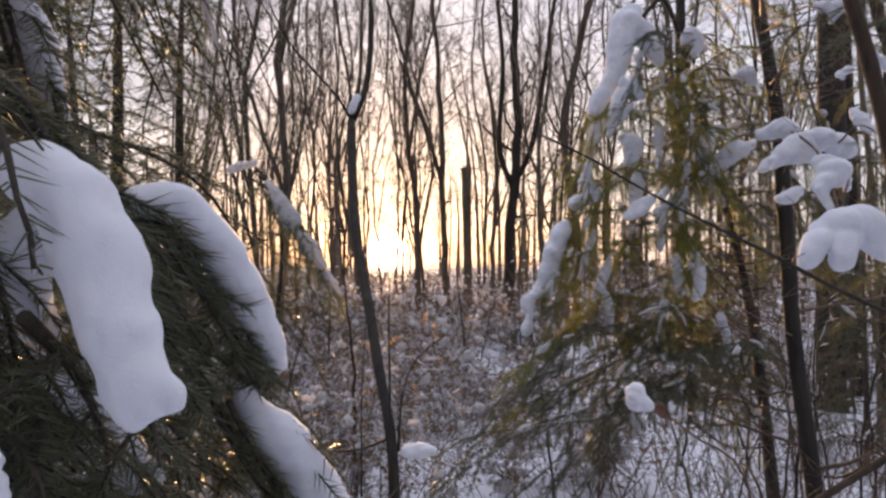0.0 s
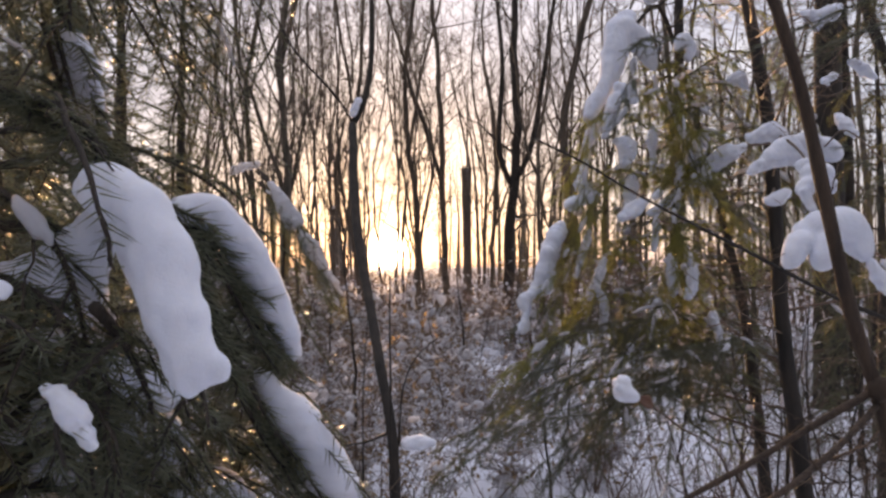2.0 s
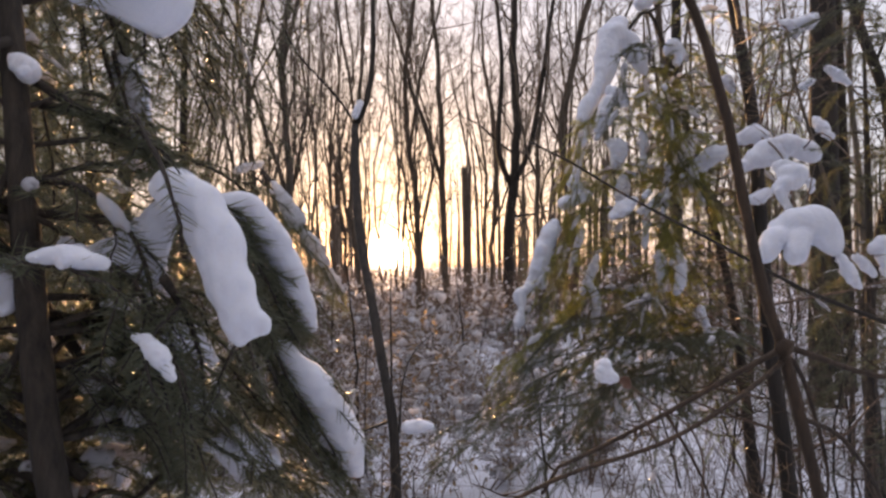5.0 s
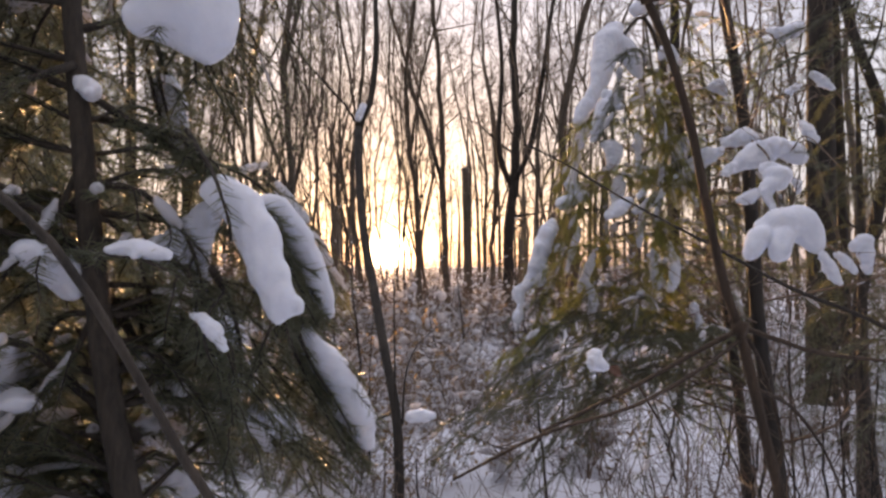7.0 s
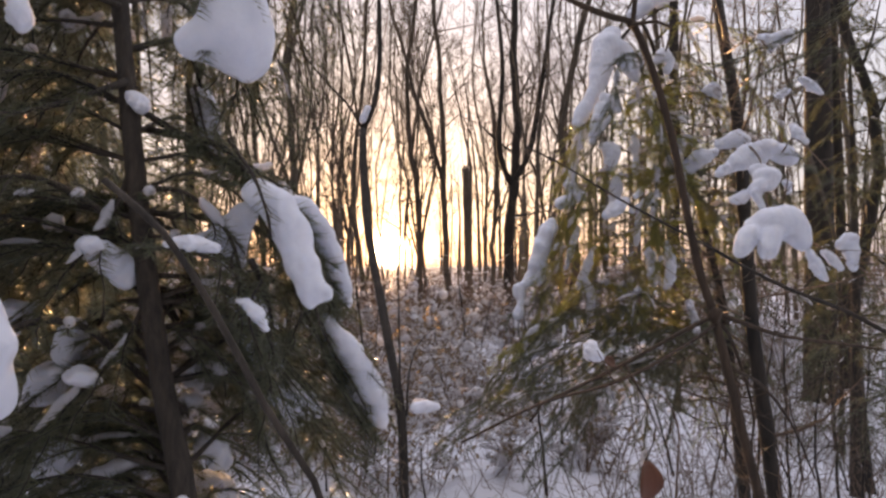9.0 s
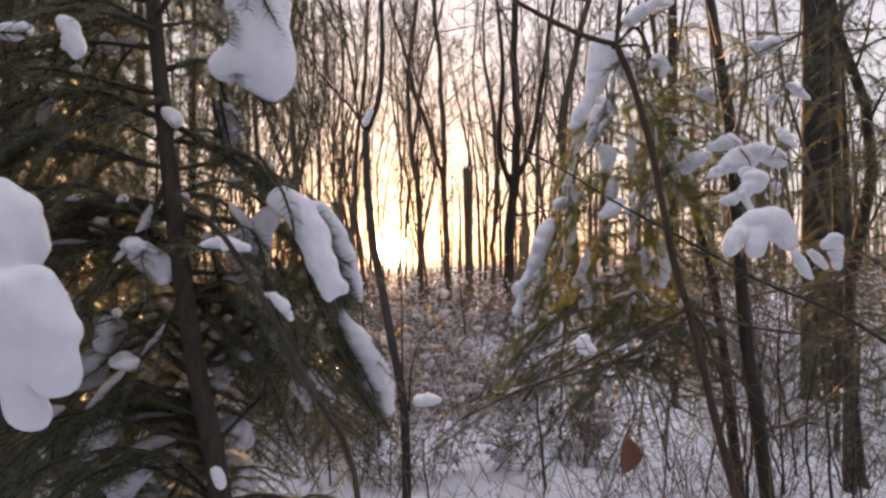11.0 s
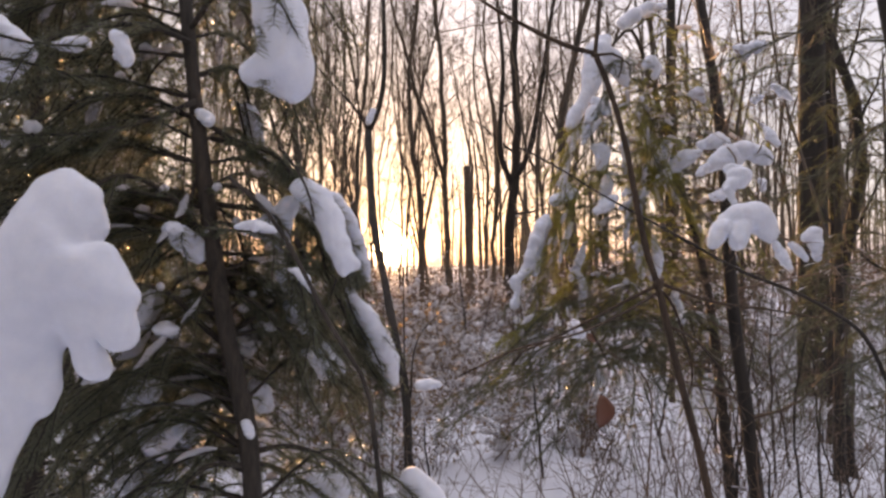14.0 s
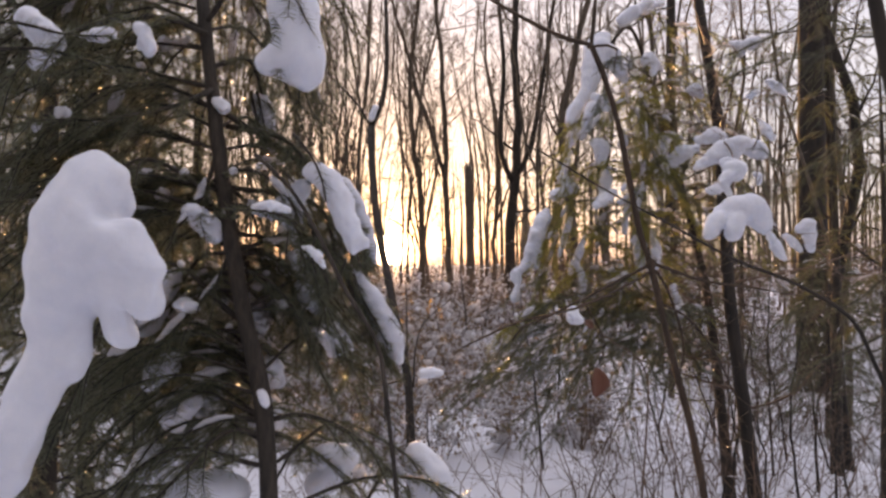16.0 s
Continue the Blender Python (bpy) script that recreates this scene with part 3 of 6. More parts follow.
wood_tree((7.076, 11.0, 1.935), (7.002, 11.0, 5.879), 0.068, 38, 22, 1.8)
wood_tree((11.307, 16.0, 2.155), (11.686, 16.0, 7.892), 0.105, 39, 22, 1.8)
wood_tree((10.049, 30.0, 3.28), (10.011, 30.0, 13.529), 0.083, 40, 22, 1.8)
wood_tree((11.828, 22.0, 2.42), (11.789, 22.0, 10.308), 0.075, 41, 22, 1.8)
wood_tree((-6.651, 36.0, 2.429), (-6.87, 36.0, 15.943), 0.098, 45, 22, 1.8)
wood_tree((-8.722, 34.0, 2.374), (-8.663, 34.0, 15.138), 0.098, 46, 22, 1.8)

bare_tree(upright((4.391, 6.5, 0.282), (4.301, 6.5, 2.404), 9), 0.075, 26, 16, 1.3, label="slim dark trunk among thin saplings", mat=BARK_DARK, r_top=0.4)

# the three-stemmed tree
bare_tree([(2.046, 20.0, 1.487), (2.048, 20.0, 1.994), (2.104, 20.0, 3.857), (2.213, 20.0, 6.413), (2.187, 20.0, 9.502), (2.3, 20, 14)], 0.19, 60, 14,
          label="three-stemmed bare tree with dark bark forking above head height", mat=BARK_DARK, r_top=0.35,
          forks=[(0.10, [(2.087, 20.0, 3.857), (1.708, 20.1, 4.894), (1.834, 20.3, 7.529), (1.674, 20.4, 9.663), (1.3, 20.6, 13)]),
                 (0.095, [(2.104, 20.0, 3.891), (2.589, 19.8, 4.843), (3.022, 19.6, 7.32), (3.28, 19.4, 9.261), (4.1, 19.2, 13)])])


def snag():
    """The broken trunk."""
    foot, top = np.array((0.992, 26.0, 1.279)), np.array((0.864, 26.0, 5.286))
    foot[2] = on_ground(foot[0], foot[1])
    t = thing("tree_snag", foot, "broken-off dead trunk with a blunt weathered top", "tree stump")
    g, rng = Geo(), np.random.default_rng(5)
    tube(g, glide([(0, 0, 0), (top - foot) * 0.5 + (0.02, 0, 0), top - foot], 0.3), 0.2, 0.15, 10, 0.06, rng)
    for k in range(5):
        a = k * 1.3
        q = top - foot + np.array([math.cos(a), math.sin(a), 0]) * 0.09
        tube(g, [q - (0, 0, 0.3), q + (0, 0, rng.uniform(0.02, 0.16))], 0.05, 0.015, 4)
    part("trunk", g, WEATHERED, t)


snag()


# ---- tall pines at the clearing's side ----
def pine(low, high, r, seed, label):
    rng = np.random.default_rng(seed)
    pts = upright(low, high, 16)
    base = np.array(pts[0])
    base[2] = on_ground(base[0], base[1])
    t = thing("pine_tree", base, label, "tree")
    line = glide([(0, 0, 0)] + [np.array(p) - base for p in pts[1:]], 0.6)
    g = Geo()
    tube(g, line, r, r * 0.45, 14, 0.03, rng)
    tube(g, [line[0] - (0, 0, 0.05), line[0] + (line[1] - line[0]) * 0.4], r * 1.3, r * 1.01, 14)
    part("trunk", g, BARK_PINE, t)
    wood, leaf = Geo(), Geo()
    for k in range(40):
        u = 0.28 + 0.7 * rng.uniform() if k > 14 else 0.1 + 0.3 * rng.uniform()
        p = line[int(u * (len(line) - 1))]
        a = rng.uniform(0, 2 * math.pi)
        size = rng.uniform(0.8, 2.4) * (1.2 - 0.6 * u)
        kk = np.linspace(0, 1, 6)[:, None]
        go = np.array([math.cos(a), math.sin(a), rng.uniform(-0.15, 0.3)])
        br = p + go * size * kk + np.array([0, 0, -0.2 * size]) * kk ** 2 + rng.normal(0, 0.05, (6, 3)) * kk
        tube(wood, br, 0.022, 0.005, 4)
        for m in range(9):
            f = 0.3 + 0.7 * rng.uniform()
            q = p + go * size * f + np.array([0, 0, -0.2 * size]) * f ** 2
            e = q + rng.normal(0, 0.22 * size * (0.5 + 0.3), 3) * np.array([1, 1, 0.5])
            tw = np.stack([q, (q + e) / 2 + (0, 0, 0.03), e])
            tube(wood, tw, 0.006, 0.003, 3)
            if k > 14:
                needles_along(leaf, tw, 240, 0.075, 0.006, rng, 0.7, 1.0)
    part("branches", wood, BARK_DARK, t)
    part("needles", leaf, NEEDLE_FAR, t)
    return t


pine((8.16, 14.0, 1.949), (8.19, 14.0, 7.087), 0.35, 71, "stout old pine with dark fissured bark and dead lower branches")
pine((9.229, 15.0, 1.985), (9.113, 15.0, 7.49), 0.13, 72, "slim pine with reddish bark beside a stouter one")

pine((5.5, 15.5, 1.985), (5.56, 15.5, 7.69), 0.15, 74, "slender pine with thin olive-green sprays behind a snow-bent conifer")


# ---- spruces in the middle distance ----
def spruce(x, y, height, spread, seed, label, mat=None):
    rng = np.random.default_rng(seed)
    base = np.array([x, y, on_ground(x, y)])
    t = thing("spruce_tree", base, label, "tree", "dark spruces of the wood")
    g = Geo()
    line = glide([(0, 0, 0), (rng.normal(0, 0.08), rng.normal(0, 0.08), height * 0.5), (rng.normal(0, 0.15), 0, height)], 0.5)
    tube(g, line, height * 0.013 + 0.02, 0.012, 8, 0.04, rng)
    part("trunk", g, BARK_DARK, t)
    wood, leaf, snow = Geo(), Geo(), Geo()
    rows = int(height * 11)
    for k in range(rows):
        u = (k + rng.uniform()) / rows
        p = line[min(len(line) - 1, int(u * (len(line) - 1)))].copy()
        p[2] = u * height
        if u < 0.06:
            continue
        a = k * 2.4 + rng.uniform(-0.5, 0.5)
        size = spread * (1 - u) ** 0.75 * rng.uniform(0.55, 1.1) + 0.2
        kk = np.linspace(0, 1, 7)[:, None]
        go = np.array([math.cos(a), math.sin(a), 0.12])
        br = p + go * size * kk + np.array([0, 0, -0.55 * size]) * kk ** 1.7 + np.array([0, 0, 0.12 * size]) * kk ** 5
        tube(wood, br, 0.014, 0.003, 4)
        needles_along(leaf, br[1:], 120, 0.055, 0.009, rng, 0.8, 0.8)
        for m in range(max(4, int(size * 9))):
            f = 0.15 + 0.85 * rng.uniform()
            q = np.array([np.interp(f, kk[:, 0], br[:, i]) for i in range(3)])
            sgn = 1 if m % 2 else -1
            o = np.array([-math.sin(a), math.cos(a), 0]) * sgn
            l = size * 0.34 * (1.1 - 0.6 * f) * rng.uniform(0.6, 1.3)
            tw = np.stack([q, q + (go * 0.5 + o * 0.7) * l * 0.5 - (0, 0, 0.12 * l), q + (go * 0.5 + o * 0.7) * l - (0, 0, 0.5 * l)])
            needles_along(leaf, tw, 115, 0.055, 0.0095, rng, 0.8, 0.8)
        if rng.uniform() < 0.13:
            for f in (0.5, 0.65, 0.8):
                q = np.array([np.interp(f, kk[:, 0], br[:, i]) for i in range(3)])
                lump_into(snow, q + (0, 0, 0.025), np.array([0.08, 0.08, 0.045]) * rng.uniform(0.6, 1.3), rng, 1)
    part("branches", wood, BARK_DARK, t)
    part("needles", leaf, mat or NEEDLE_FAR, t)
    if snow.v:
        part("clinging_snow", snow, SNOW_FAR, t, "patches of clinging snow")
    return t


DARK = "tall dark green spruce with drooping branches and patches of snow"
spruce(-5.2, 10.5, 9.5, 1.9, 81, DARK)
spruce(-7.4, 12.0, 11.0, 2.1, 82, DARK)
spruce(-6.6, 17.0, 12.0, 2.0, 83, DARK)
spruce(-3.9, 7.4, 5.6, 1.15, 84, DARK)
spruce(-9.5, 14.5, 11.0, 2.3, 85, DARK)
spruce(8.6, 11.0, 6.5, 1.7, 86, DARK)
spruce(7.2, 15.5, 4.8, 1.6, 87, DARK)
spruce(-3.2, 15.0, 3.0, 1.2, 88, "low dark spruce among the bare trees")
spruce(4.6, 24.0, 9.0, 1.9, 89, DARK)
# unseen spruces, added behind and beside the camera to block low sky light
behind = spruce(-3.4, -5.5, 8.5, 2.0, 91, DARK)
for bx, by, turn, s in ((1.2, -6.5, 1, 1.1), (4.6, -4.2, 2, 1.0), (-6.8, -2.6, 3, 1.15), (-0.8, -10, 4, 1.3), (6.5, -9, 5, 1.3), (-8.5, -9, 6, 1.3), (6.4, 0.6, 7, 0.95),
                        (-5.4, 2.2, 8, 0.9), (9.5, 4.5, 9, 1.1), (-10, 5.5, 10, 1.2), (2.9, -13, 11, 1.4), (-4.8, -14, 12, 1.4)):
    copy_thing(behind, Matrix.LocRotScale((bx, by, on_ground(bx, by)), Euler((0, 0, turn * 1.1)), None)).scale = (s, s, s)
spruce(3.3, 30.0, 4.0, 1.6, 90, "low dark spruce among the bare trees")


# ---- far wood, past counting ----
def far_wood():
    rng = np.random.default_rng(17)
    g, s = Geo(), Geo()
    for k in range(300):
        y = rng.uniform(38, 110)
        x = rng.uniform(-0.85, 0.85) * y
        if -3.3 < x + 0.082 * y - 0.3 < 4.2:
            continue
        z = on_ground(x, y)
        h = rng.uniform(12, 18)
        line = np.array([[x, y, z], [x + rng.normal(0, 0.15), y, z + h * 0.5], [x + rng.normal(0, 0.6), y, z + h]])
        tube(g, line, rng.uniform(0.09, 0.2), 0.03, 5)
        twigs_of(g, line, 0.12, rng, 9, 2.4, 0.9, 1, 0.12, 3, 0.012)
    # unseen ring of trees outside the view, added to dim the low sky
    for k in range(260):
        a = rng.uniform(radians(125), radians(415))
        d = rng.uniform(12, 60)
        x, y = d * math.cos(a), d * math.sin(a)
        if y > 8 and abs(x) < 0.8 * y:
            continue
        z = on_ground(x, y)
        line = np.array([[x, y, z], [x + rng.normal(0, 0.15), y, z + 6], [x + rng.normal(0, 0.6), y, z + 14]])
        tube(g, line, rng.uniform(0.08, 0.2), 0.03, 6)
        twigs_of(g, line, 0.12, rng, 14, 2.4, 0.8, 1, 0.12, 3, 0.01)
    tagged(part("far_wood", g, BARK_GREY), "distant bare trees closing the view", "trees", kind="stuff")
    snow = Geo()
    for k in range(4800):
        y = 15 + 70 * rng.uniform() ** 1.5
        x = rng.uniform(-0.9, 0.9) * y
        z = on_ground(x, y)
        h = rng.uniform(0.9, 2.4)
        if abs(x + 0.082 * y - 0.3) < 3.3:
            h = (1.5 - z) * rng.uniform(0.45, 1.0)
        p = np.array([x, y, z])
        e = p + (rng.normal(0, 0.4), rng.normal(0, 0.3), h)
        tube(s, np.stack([p, (p + e) / 2 + rng.normal(0, 0.08, 3), e]), 0.013, 0.005, 3)
        for m in range(7):
            q = p + (e - p) * rng.uniform(0.25, 0.95)
            o = rng.normal(0, 0.3, 3) + (0, 0, 0.1)
            tube(s, np.stack([q, q + o]), 0.006, 0.003, 3)
            if y < 34 and rng.uniform() < 0.25:
                lump_into(snow, q + o * 0.6, np.array([rng.uniform(0.8, 1.7), rng.uniform(0.8, 1.7), rng.uniform(0.7, 1.2)]) * rng.uniform(0.025, 0.07), rng, 1, 0.55)
    tagged(part("far_brushwood", s, BARK_TWIG), "distant brown brushwood standing in the snow", "brushwood", kind="stuff")
    tagged(part("brushwood_snow", snow, SNOW_FAR), "tufts of snow clinging to distant brushwood", "snow", kind="stuff")


far_wood()


# ---- the thicket: snow-dusted shrubs on the clearing ----
def shrub(seed, height, stems, leafy, snowy, spread=0.5):
    rng = np.random.default_rng(seed)
    t = thing("shrub", (0, 0, 0), "leafless brown shrub with dry leaves and tufts of snow", "shrub", "snowy shrubs of the thicket")
    wood, leaf, snow = Geo(), Geo(), Geo()
    spots = []
    for k in range(stems):
        a, o = rng.uniform(0, 6.28), rng.uniform(0, 0.2)
        lean = rng.uniform(0.1, spread)
        h = height * rng.uniform(0.5, 1.1)
        p = np.array([math.cos(a) * o, math.sin(a) * o, -0.05])
        kk = np.linspace(0, 1, 6)[:, None]
        line = p + np.array([math.cos(a) * lean * h, math.sin(a) * lean * h, h]) * kk
        line = line + np.array([math.cos(a), math.sin(a), -0.5]) * (0.35 * lean * h) * kk ** 3 + rng.normal(0, 0.02, (6, 3)) * kk
        tube(wood, line, 0.0065 * rng.uniform(0.6, 1.3), 0.0022, 4)
        for m in range(13):
            f = 0.2 + 0.8 * rng.uniform()
            q = np.array([np.interp(f, kk[:, 0], line[:, i]) for i in range(3)])
            go = rng.normal(0, 1, 3) * (1, 1, 0.6) + np.array([math.cos(a), math.sin(a), 0.5]) * 0.7
            go *= rng.uniform(0.12, 0.4) / np.linalg.norm(go)
            tw = np.stack([q, q + go * 0.5 + (0, 0, 0.02), q + go + rng.normal(0, 0.02, 3)])
            tube(wood, tw, 0.003, 0.0012, 3)
            for n in range(2):
                e = q + go * rng.uniform(0.4, 0.9)
                tube(wood, np.stack([e, e + rng.normal(0, 0.07, 3) + go * 0.2]), 0.0018, 0.001, 3)
            spots += [q + go * 0.5, q + go, q]
            if rng.uniform() < snowy * 2.6:
                snow_ridge(snow, tw[1:] if rng.uniform() < 0.6 else tw[:2], rng.uniform(0.006, 0.018), rng, 5)
    spots = np.array(spots)
    for p in spots[rng.choice(len(spots), int(len(spots) * leafy))]:
        s = rng.uniform(0.018, 0.04)
        u = rng.normal(size=3)
        u /= np.linalg.norm(u)
        w = np.cross(u, rng.normal(size=3))
        w /= np.linalg.norm(w)
        c = np.cross(u, w)
        leaf.add([p, p + u * s + w * s * 0.5 + c * s * 0.2, p + u * s * 2.2, p + u * s - w * s * 0.5 + c * s * 0.2, p + u * s * 1.1],
                 None, [[0, 1, 4], [1, 2, 4], [2, 3, 4], [3, 0, 4]])
    for p in spots[rng.choice(len(spots), int(len(spots) * snowy * 0.34))]:
        s = rng.uniform(0.010, 0.026) if rng.uniform() < 0.6 else rng.uniform(0.025, 0.06)
        lump_into(snow, p + (0, 0, 0.008), np.array([rng.uniform(0.7, 1.5), rng.uniform(0.7, 1.5), rng.uniform(0.8, 1.5)]) * s, rng, 1 if s < 0.03 else 2, 0.6)
    part("stems", wood, BARK_TWIG, t)
    if leaf.v:
        part("leaves", leaf, DRY_LEAF, t, "dry curled leaves")
    if snow.v:
        part("clinging_snow", snow, SNOW_FAR, t, "small tufts of snow")
    return t


def thicket():
    rng = np.random.default_rng(29)
    kinds = [shrub(101, 1.0, 10, 0.5, 0.24), shrub(102, 1.25, 11, 0.6, 0.2), shrub(103, 0.75, 9, 0.45, 0.3, 0.7),
             shrub(104, 1.5, 7, 0.1, 0.08), shrub(105, 1.0, 10, 0.45, 0.26, 0.6)]
    used = set()
    count = 0
    while count < 215:
        y = 5.0 + 17 * rng.uniform() ** 1.15
        x = -0.2 + rng.uniform(-0.62, 0.5) * (y + 0.5)
        right = x / (y + 0.9) > 0.2
        if right and rng.uniform() < (0.96 if y < 9 else 0.65):
            continue
        k = int(rng.integers(0, 5))
        if right and rng.uniform() < 0.6:
            k = 3
        s = rng.uniform(0.75, 1.2) + 0.06 * max(0, y - 7)
        top = (1.50, 1.85, 1.15, 2.2, 1.5)[k] * 0.93
        s = min(s, (1.45 - on_ground(x, y)) / top * rng.uniform(0.6, 1.0))
        m = Matrix.LocRotScale((x, y, on_ground(x, y)), Euler((0, 0, rng.uniform(0, 6.28))), None)
        if k not in used:
            used.add(k)
            ob = kinds[k]
            ob.matrix_basis = m
            ob.scale = (s, s, s)
        else:
            ob = copy_thing(kinds[k], m)
            ob.scale = (s, s, s)
        count += 1


thicket()


def thin_stem(x, y, h, lean, seed, label="thin bare sapling poking up through the snow"):
    rng = np.random.default_rng(seed)
    base = np.array([x, y, on_ground(x, y)])
    t = thing("bare_sapling", base, label, "sapling", "thin saplings")
    line = glide([(0, 0, 0), (lean * 0.4, rng.normal(0, 0.1), h * 0.5), (lean, rng.normal(0, 0.2), h)], 0.15)
    line[1:] += rng.normal(0, 0.006, (len(line) - 1, 3))
    g, b = Geo(), Geo()
    tube(g, line, 0.006 + 0.005 * h * rng.uniform(0.6, 1.2), 0.003, 6, 0.08, rng)
    part("stem", g, BARK_DARK, t)
    twigs_of(b, line, 0.014, rng, int(6 + 5 * h), 0.6, 0.55, 1, 0.12, 3)
    snow = Geo()
    for (n, _, _), rows in b.wait.items():
        for pts, _, _ in rows:
            if rng.uniform() < 0.08:
                snow_ridge(snow, pts[1:3], rng.uniform(0.003, 0.007), rng, 5)
    part("twigs", b, BARK_TWIG, t)
    if snow.wait:
        part("clinging_snow", snow, SNOW_FAR, t, "thin ridges of clinging snow")
    return t


rng_s = np.random.default_rng(41)
for k in range(28):
    sy = 4.6 + 9 * rng_s.uniform()
    sx = (sy + 0.5) * rng_s.uniform(0.08, 0.66)
    thin_stem(sx, sy, rng_s.uniform(0.8, 2.6), rng_s.normal(0, 0.25), 200 + k)
for k in range(11):
    sy = 3.7 + 3 * rng_s.uniform()
    sx = (sy + 0.6) * rng_s.uniform(0.3, 0.66)
    thin_stem(sx, sy, rng_s.uniform(0.8, 2.2), rng_s.normal(0, 0.3), 420 + k)
for k in range(30):
    sy = 5.0 + 9 * rng_s.uniform()
    sx = (sy + 0.5) * rng_s.uniform(-0.6, 0.06)
    if abs(sx / sy + 0.08) > 0.04:
        thin_stem(sx, sy, rng_s.uniform(0.9, 2.8), rng_s.normal(0, 0.25), 300 + k)


# slim stems packed between the larger trunks
rng_t = np.random.default_rng(91)
for k in range(28):
    ty = rng_t.uniform(15, 34)
    tx = (ty + 0.4) * rng_t.uniform(-0.42, 0.62) - 0.2
    if abs(tx + 0.082 * ty - 0.3) < 1.6:
        continue
    lean = rng_t.normal(0, 0.5)
    bare_tree([(tx, ty, 0), (tx + lean * 0.2, ty, 3), (tx + lean * 0.5, ty, 6.5), (tx + lean, ty, 11)], rng_t.uniform(0.025, 0.06), 500 + k, 15, 1.7, 0.85,
              label="slim bare young tree with upswept twigs in the wood")


# ---- dry stalks standing through the snow, past counting ----
def dry_stalks():
    rng = np.random.default_rng(61)
    g = Geo()
    for k in range(600):
        y = 3.4 + 9 * rng.uniform() ** 1.3
        x = (y + 0.6) * rng.uniform(-0.5, 0.68)
        if rng.uniform() < (0.5 if x < 0.1 * y else 0.35):
            continue
        p = np.array([x, y, on_ground(x, y)])
        h = rng.uniform(0.15, 0.8)
        e = p + (rng.normal(0, 0.7) * h, rng.normal(0, 0.6) * h, h)
        m = (p + e) / 2 + rng.normal(0, 0.03, 3)
        tube(g, np.stack([p, m, e]), rng.uniform(0.0025, 0.006), 0.0015, 4)
        for n in range(int(rng.integers(2, 7))):
            q = p + (e - p) * rng.uniform(0.3, 0.9)
            tube(g, np.stack([q, q + rng.normal(0, 0.16, 3) * (1, 1, 0.5) + (0, 0, 0.09)]), 0.0022, 0.001, 3)
    for k in range(110):
        y = 3.3 + 4.5 * rng.uniform()
        x = (y + 0.7) * rng.uniform(0.2, 0.68)
        p = np.array([x, y, on_ground(x, y)])
        h = rng.uniform(0.35, 1.2)
        e = p + (rng.normal(0, 0.4) * h, rng.normal(0, 0.3) * h, h)
        tube(g, np.stack([p, (p * 2 + e) / 3 + rng.normal(0, 0.02, 3), (p + 2 * e) / 3 + rng.normal(0, 0.03, 3), e]), rng.uniform(0.003, 0.007), 0.002, 4)
        for n in range(int(rng.integers(2, 6))):
            q = p + (e - p) * rng.uniform(0.3, 0.95)
            o = rng.normal(0, 0.22, 3) * (1, 1, 0.6) + (0, 0, 0.12)
            tube(g, np.stack([q, q + o * 0.5 + rng.normal(0, 0.02, 3), q + o]), 0.0028, 0.0012, 3)
    tagged(part("dry_stalks", g, BARK_TWIG), "thin dry brown stalks standing through the snow", "undergrowth", kind="stuff")


dry_stalks()

# the thinnest trees, before the sun
for k, (tx, ty) in enumerate(((-1.35, 22.5), (-2.8, 26.0), (-1.2, 25.0), (-2.9, 24.0), (-1.55, 31.0), (-0.55, 23.5))):
    lean = rng_t.normal(0, 0.5)
    bare_tree([(tx, ty, 0), (tx + lean * 0.25, ty, 3), (tx + lean * 0.5, ty, 6.5), (tx + lean, ty, 11)], 0.045, 560 + k, 16, 1.5,
              label="slim bare young tree with upswept twigs in the wood")


